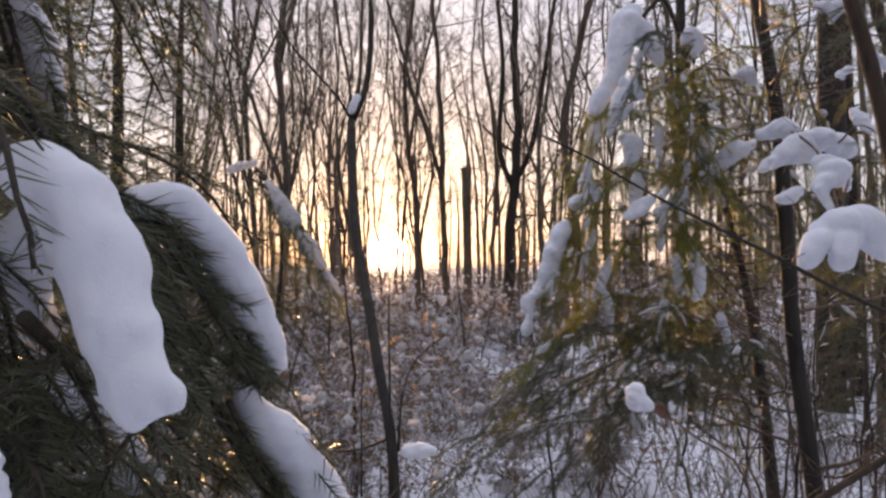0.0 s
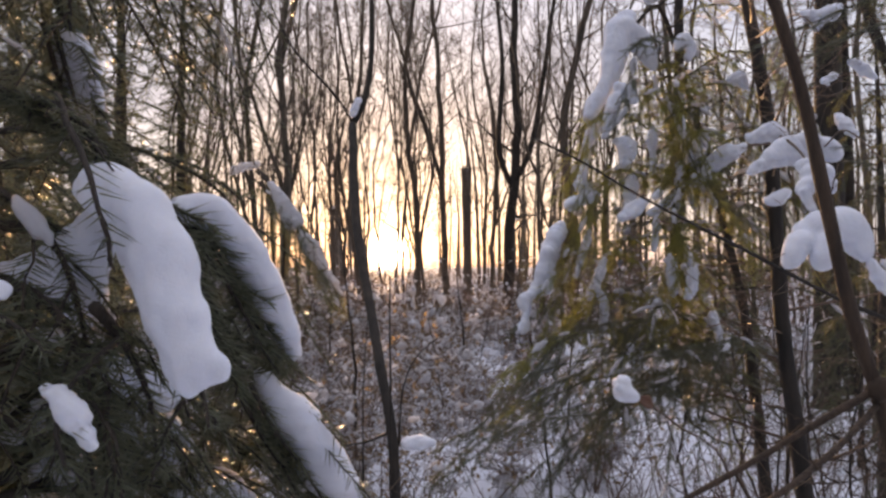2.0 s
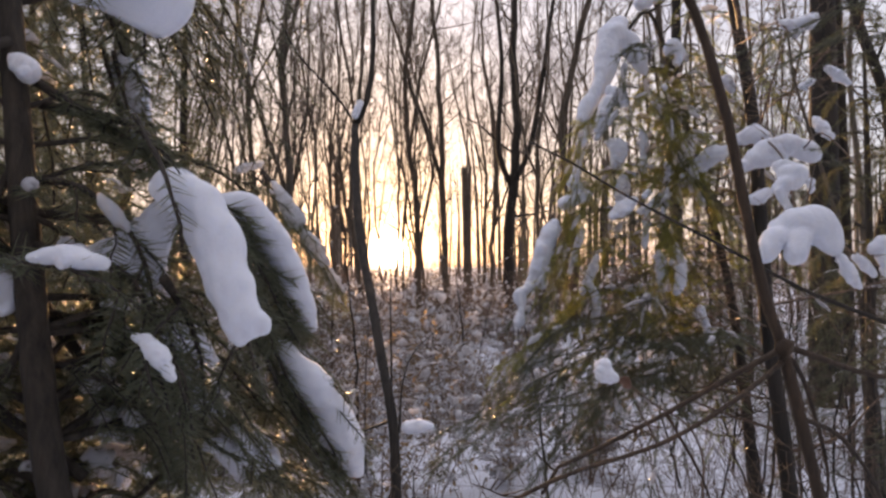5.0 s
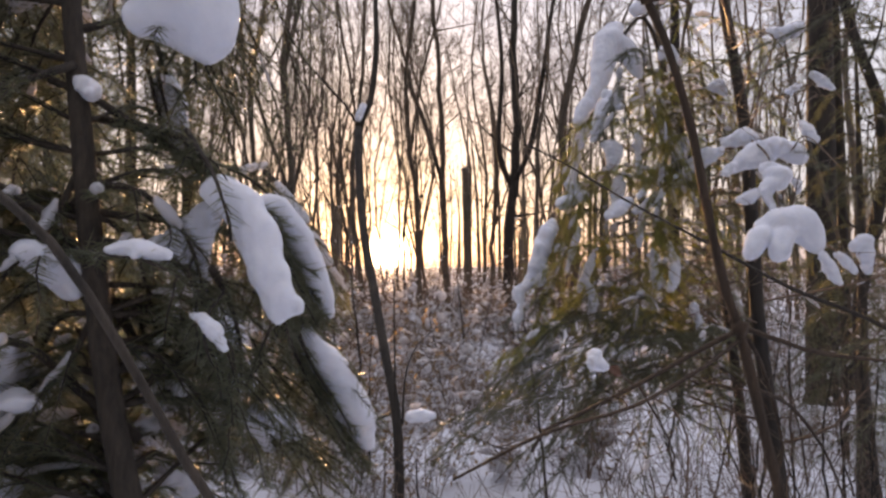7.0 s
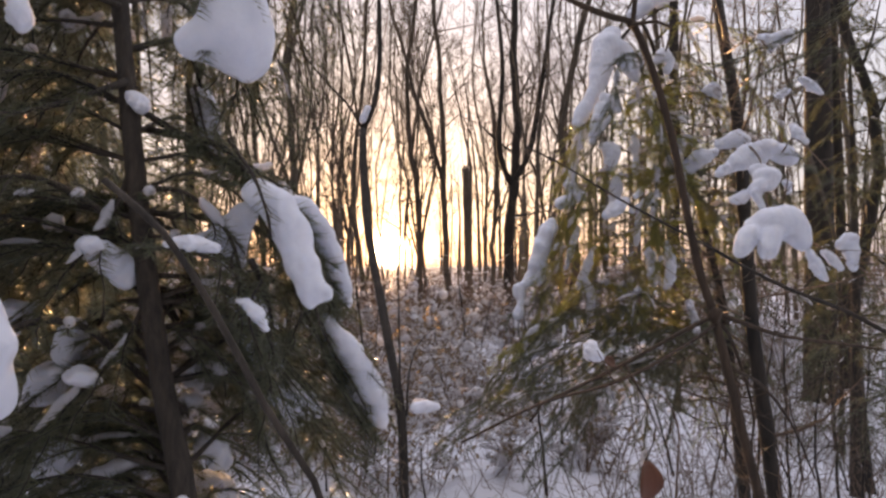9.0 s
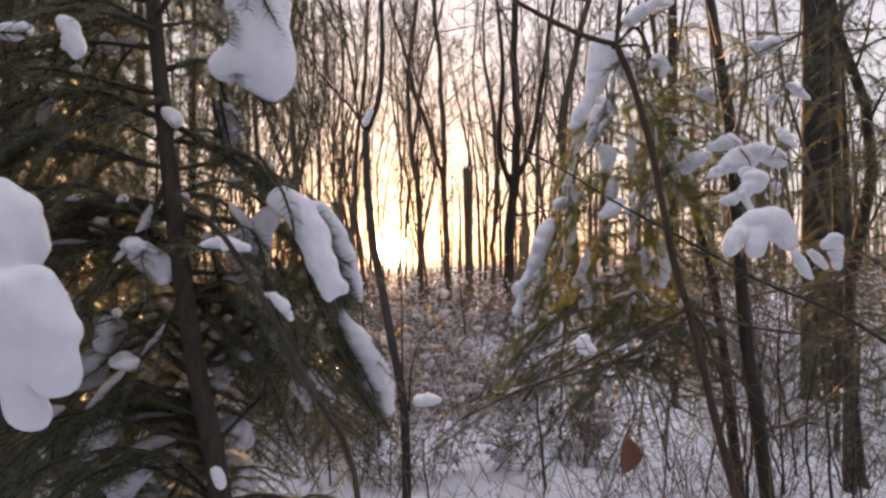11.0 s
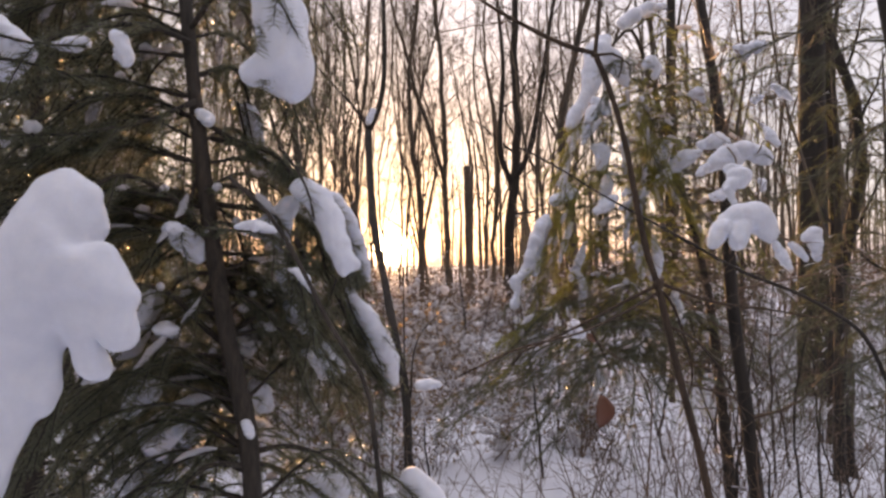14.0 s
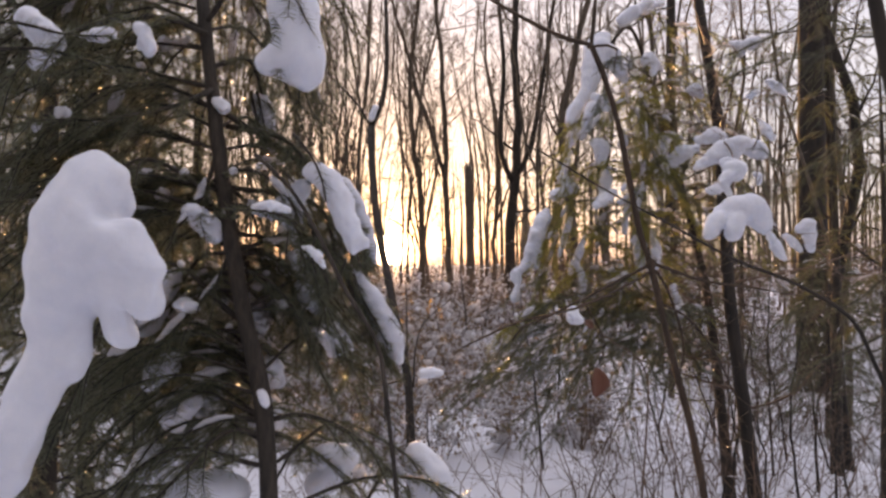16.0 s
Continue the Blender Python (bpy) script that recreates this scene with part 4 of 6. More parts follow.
# ---- the forked young tree before the sun ----
def forked_sapling():
    foot = np.array((-0.234, 3.35, -0.052))
    foot[2] = on_ground(foot[0], foot[1])
    t = thing("young_tree", foot, "slender dark-barked young tree with a fork holding snow", "tree")
    rng = np.random.default_rng(9)
    way = [foot, (-0.244, 3.4, 0.347), (-0.275, 3.5, 0.606), (-0.348, 3.7, 0.866), (-0.444, 4.0, 1.222), (-0.548, 4.3, 1.603), (-0.622, 4.6, 2.043), (-0.673, 4.9, 2.519)]
    g = Geo()
    line = glide([np.array(p) - foot for p in way], 0.12)
    tube(g, line, 0.0275, 0.031, 10, 0.05, rng)
    part("trunk", g, BARK_DARK, t)
    for pts, r in (([(-0.673, 4.9, 2.519), (-0.584, 4.95, 2.742), (-0.548, 5.0, 3.033), (-0.556, 5.1, 3.503), (-0.607, 5.3, 4.317), (-0.667, 5.4, 5.171)], 0.027),
                   ([(-0.673, 4.9, 2.519), (-0.765, 4.9, 2.687), (-0.963, 4.95, 2.911), (-1.157, 5.0, 3.14), (-1.365, 5.1, 3.547), (-1.528, 5.2, 3.947)], 0.011)):
        b = Geo()
        bl = glide([np.array(p) - foot for p in pts], 0.12)
        tube(b, bl, r, r * 0.35, 8, 0.05, rng)
        part("limb", b, BARK_DARK, t)
        tw = Geo()
        twigs_of(tw, bl, r, rng, 9, 0.8, 0.6, 1, 0.15, 3)
        part("twigs", tw, BARK_TWIG, t)
    for pts, r in (([(-0.281, 3.5, 0.562), (-0.41, 3.4, 0.531), (-0.619, 3.3, 0.544)], 0.009), ([(-0.228, 3.45, 0.503), (-0.217, 3.6, 0.762), (-0.156, 3.8, 0.914), (0.021, 4.0, 1.053)], 0.008),
                   ([(-0.267, 3.4, 0.291), (-0.26, 3.3, 0.819), (-0.266, 3.3, 1.206), (-0.272, 3.4, 1.428)], 0.009), ([(-0.409, 3.4, 0.291), (-0.422, 3.5, 0.781), (-0.412, 3.6, 1.184)], 0.006)):
        b = Geo()
        tube(b, glide([np.array(p) - foot for p in pts], 0.08), r, r * 0.35, 6, 0.08, rng)
        part("side_shoot", b, BARK_DARK, t)


forked_sapling()
snow_cap([[((-0.668, 4.86, 2.589), 0.03), ((-0.632, 4.9, 2.699), 0.026)]], "wedge of snow caught in a tree fork")
thin_stem((-0.108, 2.64, 0.725)[0] + 0.05, 2.66, 1.13, -0.05, 360)
snow_cap([[((-0.136, 2.62, 0.731), 0.035), ((-0.085, 2.62, 0.737), 0.03), ((-0.041, 2.62, 0.737), 0.015)]], "flat shelf of snow on a low twig")


# ---- the snow-laden young fir in front, beside the camera's way ----
FIR = thing("fir_tree", ((-0.39, 0.48, 0.793)[0] + 0.02, 0.46, on_ground(-0.38, 0.46)), "young fir with drooping branches heavy with snow", "tree")
FIR_AT = np.array(FIR.location)


def fir(points):
    return [np.array(p) - FIR_AT for p in points]


g = Geo()
tube(g, glide(fir([FIR_AT, (-0.393, 0.48, 0.829), (-0.415, 0.5, 1.031), (-0.466, 0.53, 1.214), (-0.516, 0.57, 1.433), (-0.563, 0.61, 1.691),
                   (-0.6, 0.64, 1.933), (-0.638, 0.68, 2.19), (-0.677, 0.72, 2.476)]), 0.05), 0.026, 0.013, 12, 0.06, np.random.default_rng(2))
part("trunk", g, BARK_FIR, FIR)
def near_limb(points, r, side, seed, deeper=0.0, needle=0.029):
    brush = seed in (11, 12, 13, 14)
    fir_branch(FIR, [p + (0, deeper, 0) for p in fir(points)], r, seed, 0.05 if brush else side, 900 if brush else 480, 0.035 if brush else needle,
               0.0026, snowy=0.0 if brush else 0.3, wobble=0.0, drape=0.0 if brush else 0.1, drape_r=(0.005, 0.012))


# the limb over which the thick snow hangs, then its neighbours
near_limb([(-0.55, 0.6, 1.655), (-0.394, 0.55, 1.613), (-0.306, 0.5, 1.519), (-0.269, 0.49, 1.492), (-0.238, 0.48, 1.447), (-0.221, 0.47, 1.399), (-0.201, 0.46, 1.347)], 0.008, 0.10, 11, 0.05)
near_limb([(-0.564, 0.62, 1.694), (-0.368, 0.62, 1.569), (-0.298, 0.62, 1.511), (-0.278, 0.66, 1.493), (-0.264, 0.72, 1.445), (-0.252, 0.79, 1.382), (-0.227, 0.86, 1.3)], 0.007, 0.09, 12)
near_limb([(-0.529, 0.58, 1.499), (-0.333, 0.68, 1.464), (-0.296, 0.8, 1.323), (-0.26, 0.88, 1.218), (-0.217, 0.96, 1.107), (-0.16, 1.02, 0.991)], 0.007, 0.10, 13)
near_limb([(-0.576, 0.62, 1.789), (-0.508, 0.7, 1.833), (-0.495, 0.78, 1.764), (-0.482, 0.8, 1.696), (-0.469, 0.82, 1.618)], 0.007, 0.12, 14)
near_limb([(-0.59, 0.63, 1.902), (-0.486, 0.58, 1.99), (-0.379, 0.52, 1.938), (-0.342, 0.5, 1.791), (-0.333, 0.49, 1.663)], 0.007, 0.11, 15)
near_limb([(-0.406, 0.5, 0.976), (-0.495, 0.47, 0.986), (-0.591, 0.44, 0.936), (-0.683, 0.4, 0.855)], 0.008, 0.10, 16)
near_limb([(-0.406, 0.5, 0.976), (-0.319, 0.5, 0.988), (-0.21, 0.52, 0.934), (-0.099, 0.55, 0.806)], 0.007, 0.09, 17)
near_limb([(-0.406, 0.5, 0.945), (-0.466, 0.42, 0.971), (-0.517, 0.34, 0.92), (-0.566, 0.28, 0.865)], 0.007, 0.10, 18)
near_limb([(-0.45, 0.52, 1.152), (-0.532, 0.5, 1.229), (-0.587, 0.45, 1.304), (-0.612, 0.3, 1.316), (-0.675, 0.26, 1.223), (-0.714, 0.24, 1.082), (-0.771, 0.22, 0.946)], 0.008, 0.09, 19, 0.07, 0.018)
near_limb([(-0.485, 0.55, 1.303), (-0.568, 0.46, 1.485), (-0.643, 0.36, 1.542), (-0.69, 0.3, 1.499), (-0.693, 0.27, 1.358), (-0.696, 0.26, 1.223)], 0.008, 0.08, 20, 0.09, 0.018)
near_limb([(-0.526, 0.57, 1.498), (-0.476, 0.6, 1.462), (-0.465, 0.66, 1.343), (-0.466, 0.72, 1.187)], 0.005, 0.1, 21)
near_limb([(-0.564, 0.6, 1.729), (-0.623, 0.5, 1.665), (-0.719, 0.42, 1.623), (-0.824, 0.34, 1.6)], 0.007, 0.13, 22)
near_limb([(-0.586, 0.62, 1.871), (-0.65, 0.5, 1.867), (-0.758, 0.4, 1.807), (-0.841, 0.33, 1.715), (-0.908, 0.3, 1.608)], 0.007, 0.14, 23)
near_limb([(-0.551, 0.58, 1.511), (-0.498, 0.56, 1.535), (-0.435, 0.55, 1.525), (-0.36, 0.53, 1.458), (-0.323, 0.52, 1.345)], 0.006, 0.10, 24)
near_limb([(-0.554, 0.6, 1.566), (-0.567, 0.55, 1.475), (-0.577, 0.5, 1.429), (-0.626, 0.46, 1.349)], 0.006, 0.11, 25)
near_limb([(-0.503, 0.55, 1.342), (-0.536, 0.53, 1.263), (-0.579, 0.51, 1.211), (-0.636, 0.48, 1.141)], 0.006, 0.11, 26)
near_limb([(-0.412, 0.5, 1.031), (-0.505, 0.62, 1.007), (-0.576, 0.56, 0.865), (-0.577, 0.5, 0.761)], 0.006, 0.12, 27)
near_limb([(-0.408, 0.5, 0.957), (-0.375, 0.64, 0.896), (-0.311, 0.74, 0.813), (-0.232, 0.8, 0.677)], 0.006, 0.12, 28)
near_limb([(-0.232, 0.8, 0.677), (-0.163, 0.86, 0.762), (-0.073, 0.9, 0.719), (-0.026, 0.92, 0.555)], 0.005, 0.1, 29)
near_limb([(-0.539, 0.59, 1.46), (-0.428, 0.52, 1.441), (-0.348, 0.5, 1.409), (-0.299, 0.5, 1.283), (-0.273, 0.52, 1.169)], 0.006, 0.1, 30)
near_limb([(-0.504, 0.56, 1.308), (-0.437, 0.58, 1.289), (-0.374, 0.62, 1.213), (-0.323, 0.66, 1.06)], 0.006, 0.13, 31)
near_limb([(-0.523, 0.58, 1.374), (-0.436, 0.66, 1.334), (-0.349, 0.74, 1.239), (-0.299, 0.82, 1.07)], 0.006, 0.14, 32)
near_limb([(-0.313, 0.5, 1.413), (-0.307, 0.55, 1.372), (-0.304, 0.6, 1.305), (-0.312, 0.64, 1.221)], 0.006, 0.12, 33)
fir_branch(FIR, fir([(-0.462, 0.5, 1.993), (-0.374, 0.45, 1.946), (-0.326, 0.43, 1.877), (-0.308, 0.43, 1.828)]), 0.004, 34, 0.07, 260, 0.034, 0.0022, 0.04)
fir_branch(FIR, fir([(-0.35, 0.5, 1.607), (-0.3, 0.445, 1.551), (-0.274, 0.43, 1.497), (-0.261, 0.43, 1.446)]), 0.0035, 35, 0.04, 130, 0.03, 0.0022, 0.05)
rng_f = np.random.default_rng(77)
trunk_line = glide(fir([FIR_AT, (-0.393, 0.48, 0.829), (-0.415, 0.5, 1.031), (-0.466, 0.53, 1.214), (-0.516, 0.57, 1.433), (-0.563, 0.61, 1.691), (-0.6, 0.64, 1.933),
                        (-0.638, 0.68, 2.19), (-0.677, 0.72, 2.476)]), 0.05)
for k in range(62):
    p = trunk_line[int(len(trunk_line) * (0.3 + 0.67 * rng_f.uniform() ** 0.75))]
    a = rng_f.uniform(radians(20), radians(205))
    if abs(a - radians(20)) < radians(28) and p[2] > 1.6:
        a += radians(40)
    size = rng_f.uniform(0.4, 0.85)
    go = np.array([math.cos(a), math.sin(a), 0]) * size
    fir_branch(FIR, [p, p + go * 0.35 + (0, 0, 0.05), p + go * 0.7 - (0, 0, 0.07 * size), p + go - (0, 0, 0.42 * size)], 0.0045, 400 + k, 0.15,
               280, 0.034, 0.0026, 0.06, snowy=0.3, drape=0.05, drape_r=(0.005, 0.012))

for k in range(44):
    p = trunk_line[int(len(trunk_line) * rng_f.uniform(0.5, 0.93))]
    a = rng_f.uniform(radians(125), radians(198))
    size = rng_f.uniform(0.35, 0.75)
    go = np.array([math.cos(a), math.sin(a), 0]) * size
    fir_branch(FIR, [p, p + go * 0.35 + (0, 0, 0.05), p + go * 0.7 - (0, 0, 0.05 * size), p + go - (0, 0, 0.3 * size)], 0.0042, 500 + k, 0.16, 420, 0.03, 0.0026, 0.042, snowy=0.15, drape=0.04, drape_r=(0.005, 0.010))

def fringe(points, seed, count=620):
    """The needled edge of a branch that shows along the foot of its snow cap."""
    fir_branch(FIR, fir(points), 0.004, seed, 0.03, count, 0.036, 0.0024, 0.05, 0.2, wobble=0.0)


fringe([(-0.300, 0.61, 1.500), (-0.283, 0.635, 1.492), (-0.268, 0.68, 1.455), (-0.252, 0.73, 1.405), (-0.238, 0.78, 1.347), (-0.225, 0.83, 1.30)], 940)
fringe([(-0.290, 0.60, 1.492), (-0.290, 0.63, 1.462), (-0.276, 0.68, 1.42), (-0.262, 0.73, 1.365)], 941, 420)
fringe([(-0.270, 0.80, 1.275), (-0.252, 0.86, 1.200), (-0.222, 0.91, 1.120), (-0.192, 0.95, 1.05), (-0.165, 0.97, 1.0)], 942)
fringe([(-0.255, 0.80, 1.290), (-0.240, 0.84, 1.230), (-0.205, 0.89, 1.155), (-0.178, 0.93, 1.085)], 943, 300)
fringe([(-0.520, 0.76, 1.770), (-0.512, 0.775, 1.715), (-0.500, 0.79, 1.66), (-0.486, 0.80, 1.615)], 944, 260)
fringe([(-0.500, 0.75, 1.765), (-0.492, 0.765, 1.71), (-0.482, 0.78, 1.65)], 945, 130)

HANG = "thick smooth cap of snow drooping over a fir branch"
snow_cap([[((-0.302, 0.49, 1.521), 0.0298), ((-0.267, 0.48, 1.496), 0.03), ((-0.237, 0.47, 1.451), 0.0282), ((-0.22, 0.46, 1.404), 0.026),
           ((-0.206, 0.455, 1.374), 0.0223), ((-0.201, 0.455, 1.363), 0.0184)], [((-0.21, 0.455, 1.354), 0.0115), ((-0.206, 0.455, 1.347), 0.0085)], [((-0.187, 0.455, 1.367), 0.0123), ((-0.182, 0.455, 1.357), 0.0092)]], HANG, 0.1)
snow_cap([[((-0.352, 0.58, 1.49), 0.030), ((-0.366, 0.58, 1.46), 0.030), ((-0.366, 0.58, 1.413), 0.022)], [((-0.366, 0.58, 1.443), 0.024), ((-0.417, 0.58, 1.441), 0.018), ((-0.456, 0.58, 1.443), 0.012)]], "ragged snow on a fir twig", 0.1, ragged=0.5)
snow_cap([[((-0.292, 0.635, 1.51), 0.018), ((-0.269, 0.67, 1.512), 0.022), ((-0.249, 0.72, 1.482), 0.024), ((-0.233, 0.77, 1.432), 0.023), ((-0.22, 0.82, 1.372), 0.02), ((-0.212, 0.86, 1.325), 0.013)]], HANG, 0.12)
snow_cap([[((-0.254, 0.85, 1.293), 0.017), ((-0.226, 0.9, 1.226), 0.029), ((-0.189, 0.95, 1.15), 0.038), ((-0.164, 0.99, 1.083), 0.034), ((-0.15, 1.01, 1.036), 0.018)]], HANG, 0.12)
snow_cap([[((-0.504, 0.79, 1.761), 0.024), ((-0.498, 0.81, 1.713), 0.026), ((-0.488, 0.83, 1.656), 0.022), ((-0.476, 0.83, 1.624), 0.014)]], HANG, 0.12)
snow_cap([[((-0.367, 0.5, 1.943), 0.05), ((-0.346, 0.5, 1.867), 0.056), ((-0.336, 0.49, 1.781), 0.060), ((-0.317, 0.49, 1.738), 0.046)], [((-0.349, 0.48, 1.767), 0.035), ((-0.39, 0.47, 1.759), 0.026), ((-0.403, 0.465, 1.753), 0.018)]],
         "big rounded lump of snow hanging on a fir branch tip", 0.1)
snow_cap([[((-0.551, 0.6, 1.702), 0.016), ((-0.532, 0.59, 1.684), 0.017)]], "small ball of snow on a twig stub")
snow_cap([[((-0.670, 0.29, 1.486), 0.0568), ((-0.685, 0.29, 1.459), 0.0694), ((-0.700, 0.28, 1.401), 0.0730), ((-0.709, 0.27, 1.338), 0.0693), ((-0.718, 0.27, 1.276), 0.0670), ((-0.728, 0.26, 1.215), 0.0616), ((-0.742, 0.26, 1.154), 0.0552), ((-0.761, 0.25, 1.094), 0.0468), ((-0.778, 0.24, 1.034), 0.0416), ((-0.792, 0.23, 0.966), 0.0372), ((-0.805, 0.23, 0.909), 0.0329)],
          [((-0.667, 0.27, 1.349), 0.0556), ((-0.619, 0.25, 1.340), 0.0427), ((-0.581, 0.24, 1.338), 0.0363), ((-0.561, 0.23, 1.316), 0.0302)],
          [((-0.587, 0.24, 1.368), 0.0283), ((-0.581, 0.24, 1.378), 0.0182)],
          [((-0.540, 0.23, 1.308), 0.0270), ((-0.528, 0.23, 1.306), 0.0160)],
          [((-0.551, 0.23, 1.283), 0.0261), ((-0.549, 0.23, 1.258), 0.0181), ((-0.551, 0.23, 1.242), 0.0090)],
          [((-0.636, 0.26, 1.297), 0.0308), ((-0.624, 0.26, 1.251), 0.0226), ((-0.618, 0.26, 1.210), 0.0154), ((-0.613, 0.26, 1.179), 0.0082)],
          [((-0.696, 0.26, 1.195), 0.0349), ((-0.689, 0.26, 1.153), 0.0226), ((-0.691, 0.26, 1.128), 0.0133), ((-0.693, 0.26, 1.110), 0.0072)],
          [((-0.629, 0.26, 1.316), 0.0368), ((-0.600, 0.25, 1.297), 0.0305), ((-0.576, 0.24, 1.282), 0.0264)],
          [((-0.723, 0.26, 1.154), 0.0409), ((-0.741, 0.25, 1.094), 0.0366)],
          [((-0.644, 0.29, 1.496), 0.0252), ((-0.623, 0.29, 1.488), 0.0137)],
          [((-0.636, 0.28, 1.443), 0.0272), ((-0.621, 0.28, 1.430), 0.0126)]],
         "long heavy drift of snow bending a fir branch down", 0.06, 0.95, ragged=0.2)
snow_cap([[((-0.835, 0.34, 1.80), 0.03), ((-0.802, 0.35, 1.762), 0.028), ((-0.818, 0.34, 1.72), 0.02)]], "ridge of snow along a fir branch", 0.12, 0.85, ragged=0.5)
snow_cap([[((-0.735, 0.36, 1.775), 0.014), ((-0.712, 0.37, 1.782), 0.017), ((-0.69, 0.38, 1.79), 0.011)]], "small cap of snow on a fir twig", 0.12, 0.8, ragged=0.5)
snow_cap([[((-0.648, 0.42, 1.812), 0.018), ((-0.642, 0.42, 1.785), 0.019), ((-0.636, 0.42, 1.765), 0.011)]], "small cap of snow on a fir twig", 0.12, 0.9, ragged=0.4)
fringe([(-0.90, 0.31, 1.79), (-0.84, 0.31, 1.785), (-0.76, 0.33, 1.77), (-0.68, 0.36, 1.775)], 946, 380)
fringe([(-0.88, 0.30, 1.73), (-0.80, 0.31, 1.735), (-0.72, 0.33, 1.72), (-0.64, 0.37, 1.70)], 947, 380)
snow_cap([[((-0.559, 0.5, 0.804), 0.077), ((-0.498, 0.52, 0.803), 0.0503)]], "rounded heap of snow on a low fir branch")
snow_cap([[((-0.321, 0.75, 0.831), 0.0407), ((-0.27, 0.75, 0.817), 0.0349), ((-0.342, 0.75, 0.752), 0.0378)]], "rounded heap of snow on a low fir branch")
snow_cap([[((-0.104, 0.9, 0.797), 0.0379), ((-0.057, 0.9, 0.719), 0.0569), ((-0.041, 0.9, 0.626), 0.0569)]], "rounded heap of snow on a low fir branch")
snow_cap([[((-0.408, 0.47, 1.043), 0.011), ((-0.397, 0.47, 1.018), 0.009)]], "small ball of snow on a twig stub")
snow_cap([[((-0.308, 0.42, 1.353), 0.006), ((-0.293, 0.41, 1.350), 0.010), ((-0.280, 0.40, 1.340), 0.0115), ((-0.268, 0.40, 1.322), 0.007), ((-0.262, 0.40, 1.312), 0.004)]], "small cap of snow on a fir twig", 0.12, 0.8, ragged=0.2)
snow_cap([[((-0.405, 0.40, 1.436), 0.011), ((-0.372, 0.40, 1.439), 0.015), ((-0.338, 0.41, 1.430), 0.010)]], "ridge of snow along a fir branch", 0.12, 0.75, ragged=0.3)
fringe([(-0.50, 0.50, 1.44), (-0.42, 0.41, 1.430), (-0.37, 0.395, 1.426), (-0.33, 0.40, 1.41), (-0.30, 0.41, 1.385)], 950, 300)
snow_cap([[((-0.573, 0.5, 1.44), 0.03), ((-0.558, 0.55, 1.409), 0.0249), ((-0.544, 0.57, 1.383), 0.0153)]], "ridge of snow along a fir branch", 0.12, 0.75, ragged=0.6)
snow_cap([[((-0.589, 0.5, 1.229), 0.0268), ((-0.57, 0.52, 1.217), 0.0145)]], "small cap of snow on a fir twig", 0.12, 0.7, ragged=0.6)
# snow-dusted sprays that glow amber against the sun
for k, pts in enumerate(([(-0.33, 0.50, 1.325), (-0.292, 0.46, 1.333), (-0.268, 0.45, 1.305), (-0.258, 0.445, 1.262)], [(-0.335, 0.50, 1.30), (-0.305, 0.46, 1.312), (-0.288, 0.45, 1.288), (-0.280, 0.445, 1.245)],
                         [(-0.235, 0.52, 1.33), (-0.232, 0.48, 1.315), (-0.242, 0.47, 1.285), (-0.252, 0.465, 1.255)], [(-0.225, 0.49, 1.355), (-0.206, 0.475, 1.343), (-0.200, 0.47, 1.328), (-0.197, 0.47, 1.31)])):
    fir_branch(FIR, fir(pts), 0.0028, 970 + k, 0.025, 520, 0.024, 0.0018, 0.03, 0.2, snowy=0.0, wobble=0.0, drape=0.9, drape_r=(0.004, 0.009), bare=0.3)
fringe([(-0.31, 0.52, 1.33), (-0.275, 0.45, 1.305), (-0.262, 0.44, 1.28), (-0.255, 0.44, 1.25)], 948, 360)
fringe([(-0.30, 0.52, 1.38), (-0.287, 0.41, 1.352), (-0.283, 0.39, 1.325), (-0.276, 0.39, 1.30)], 949, 300)

# low branches of the fir with snow lying among the needles
LADEN = [((-0.681, 0.7, 1.274), 0.028), ((-0.373, 0.75, 1.317), 0.03), ((-0.363, 0.8, 1.241), 0.03), ((-0.328, 0.85, 1.121), 0.03), ((-0.459, 0.8, 1.045), 0.035), ((-0.674, 0.65, 1.072), 0.035), ((-0.492, 0.8, 1.189), 0.03),
         ((-0.749, 0.75, 1.183), 0.035), ((-0.697, 0.8, 1.215), 0.03), ((-0.54, 0.85, 1.238), 0.03), ((-0.32, 0.9, 1.121), 0.035), ((-0.385, 0.95, 1.223), 0.025), ((-0.508, 0.95, 0.902), 0.05),
         ((-0.664, 0.9, 0.952), 0.05), ((-0.688, 0.8, 0.952), 0.05), ((-0.842, 0.8, 1.301), 0.035), ((-0.605, 1.0, 1.049), 0.04), ((-0.74, 1.0, 0.82), 0.06), ((-0.793, 0.9, 0.772), 0.06)]
for k, (p, r) in enumerate(LADEN):
    p = np.array(p)
    s = trunk_line[int(len(trunk_line) * np.clip((p[2] + 0.62) / 3.0, 0.12, 0.9))] + FIR_AT
    e = p + (p - s) * 0.25 / (np.linalg.norm(p - s) + 0.1) - (0, 0, 0.09)
    fir_branch(FIR, [q - FIR_AT for q in (s, (s + p) / 2 + (0, 0, 0.03), p - (0, 0, r * 0.4), e)], 0.006, 960 + k, 0.14, 420, 0.028, 0.0024, 0.045, snowy=0.4)
    w = (e - s) / np.linalg.norm(e - s)
    p = p - (0, 0.05, -0.25 * r)
    snow_cap([[(tuple(p - w * r * 1.3), r * 0.7), (tuple(p), r), (tuple(p + w * r * 1.7 - np.array((0, 0, r * 0.7))), r * 0.6)]], "snow lying among the needles of a low fir branch", 0.13, 0.8, ragged=0.5)

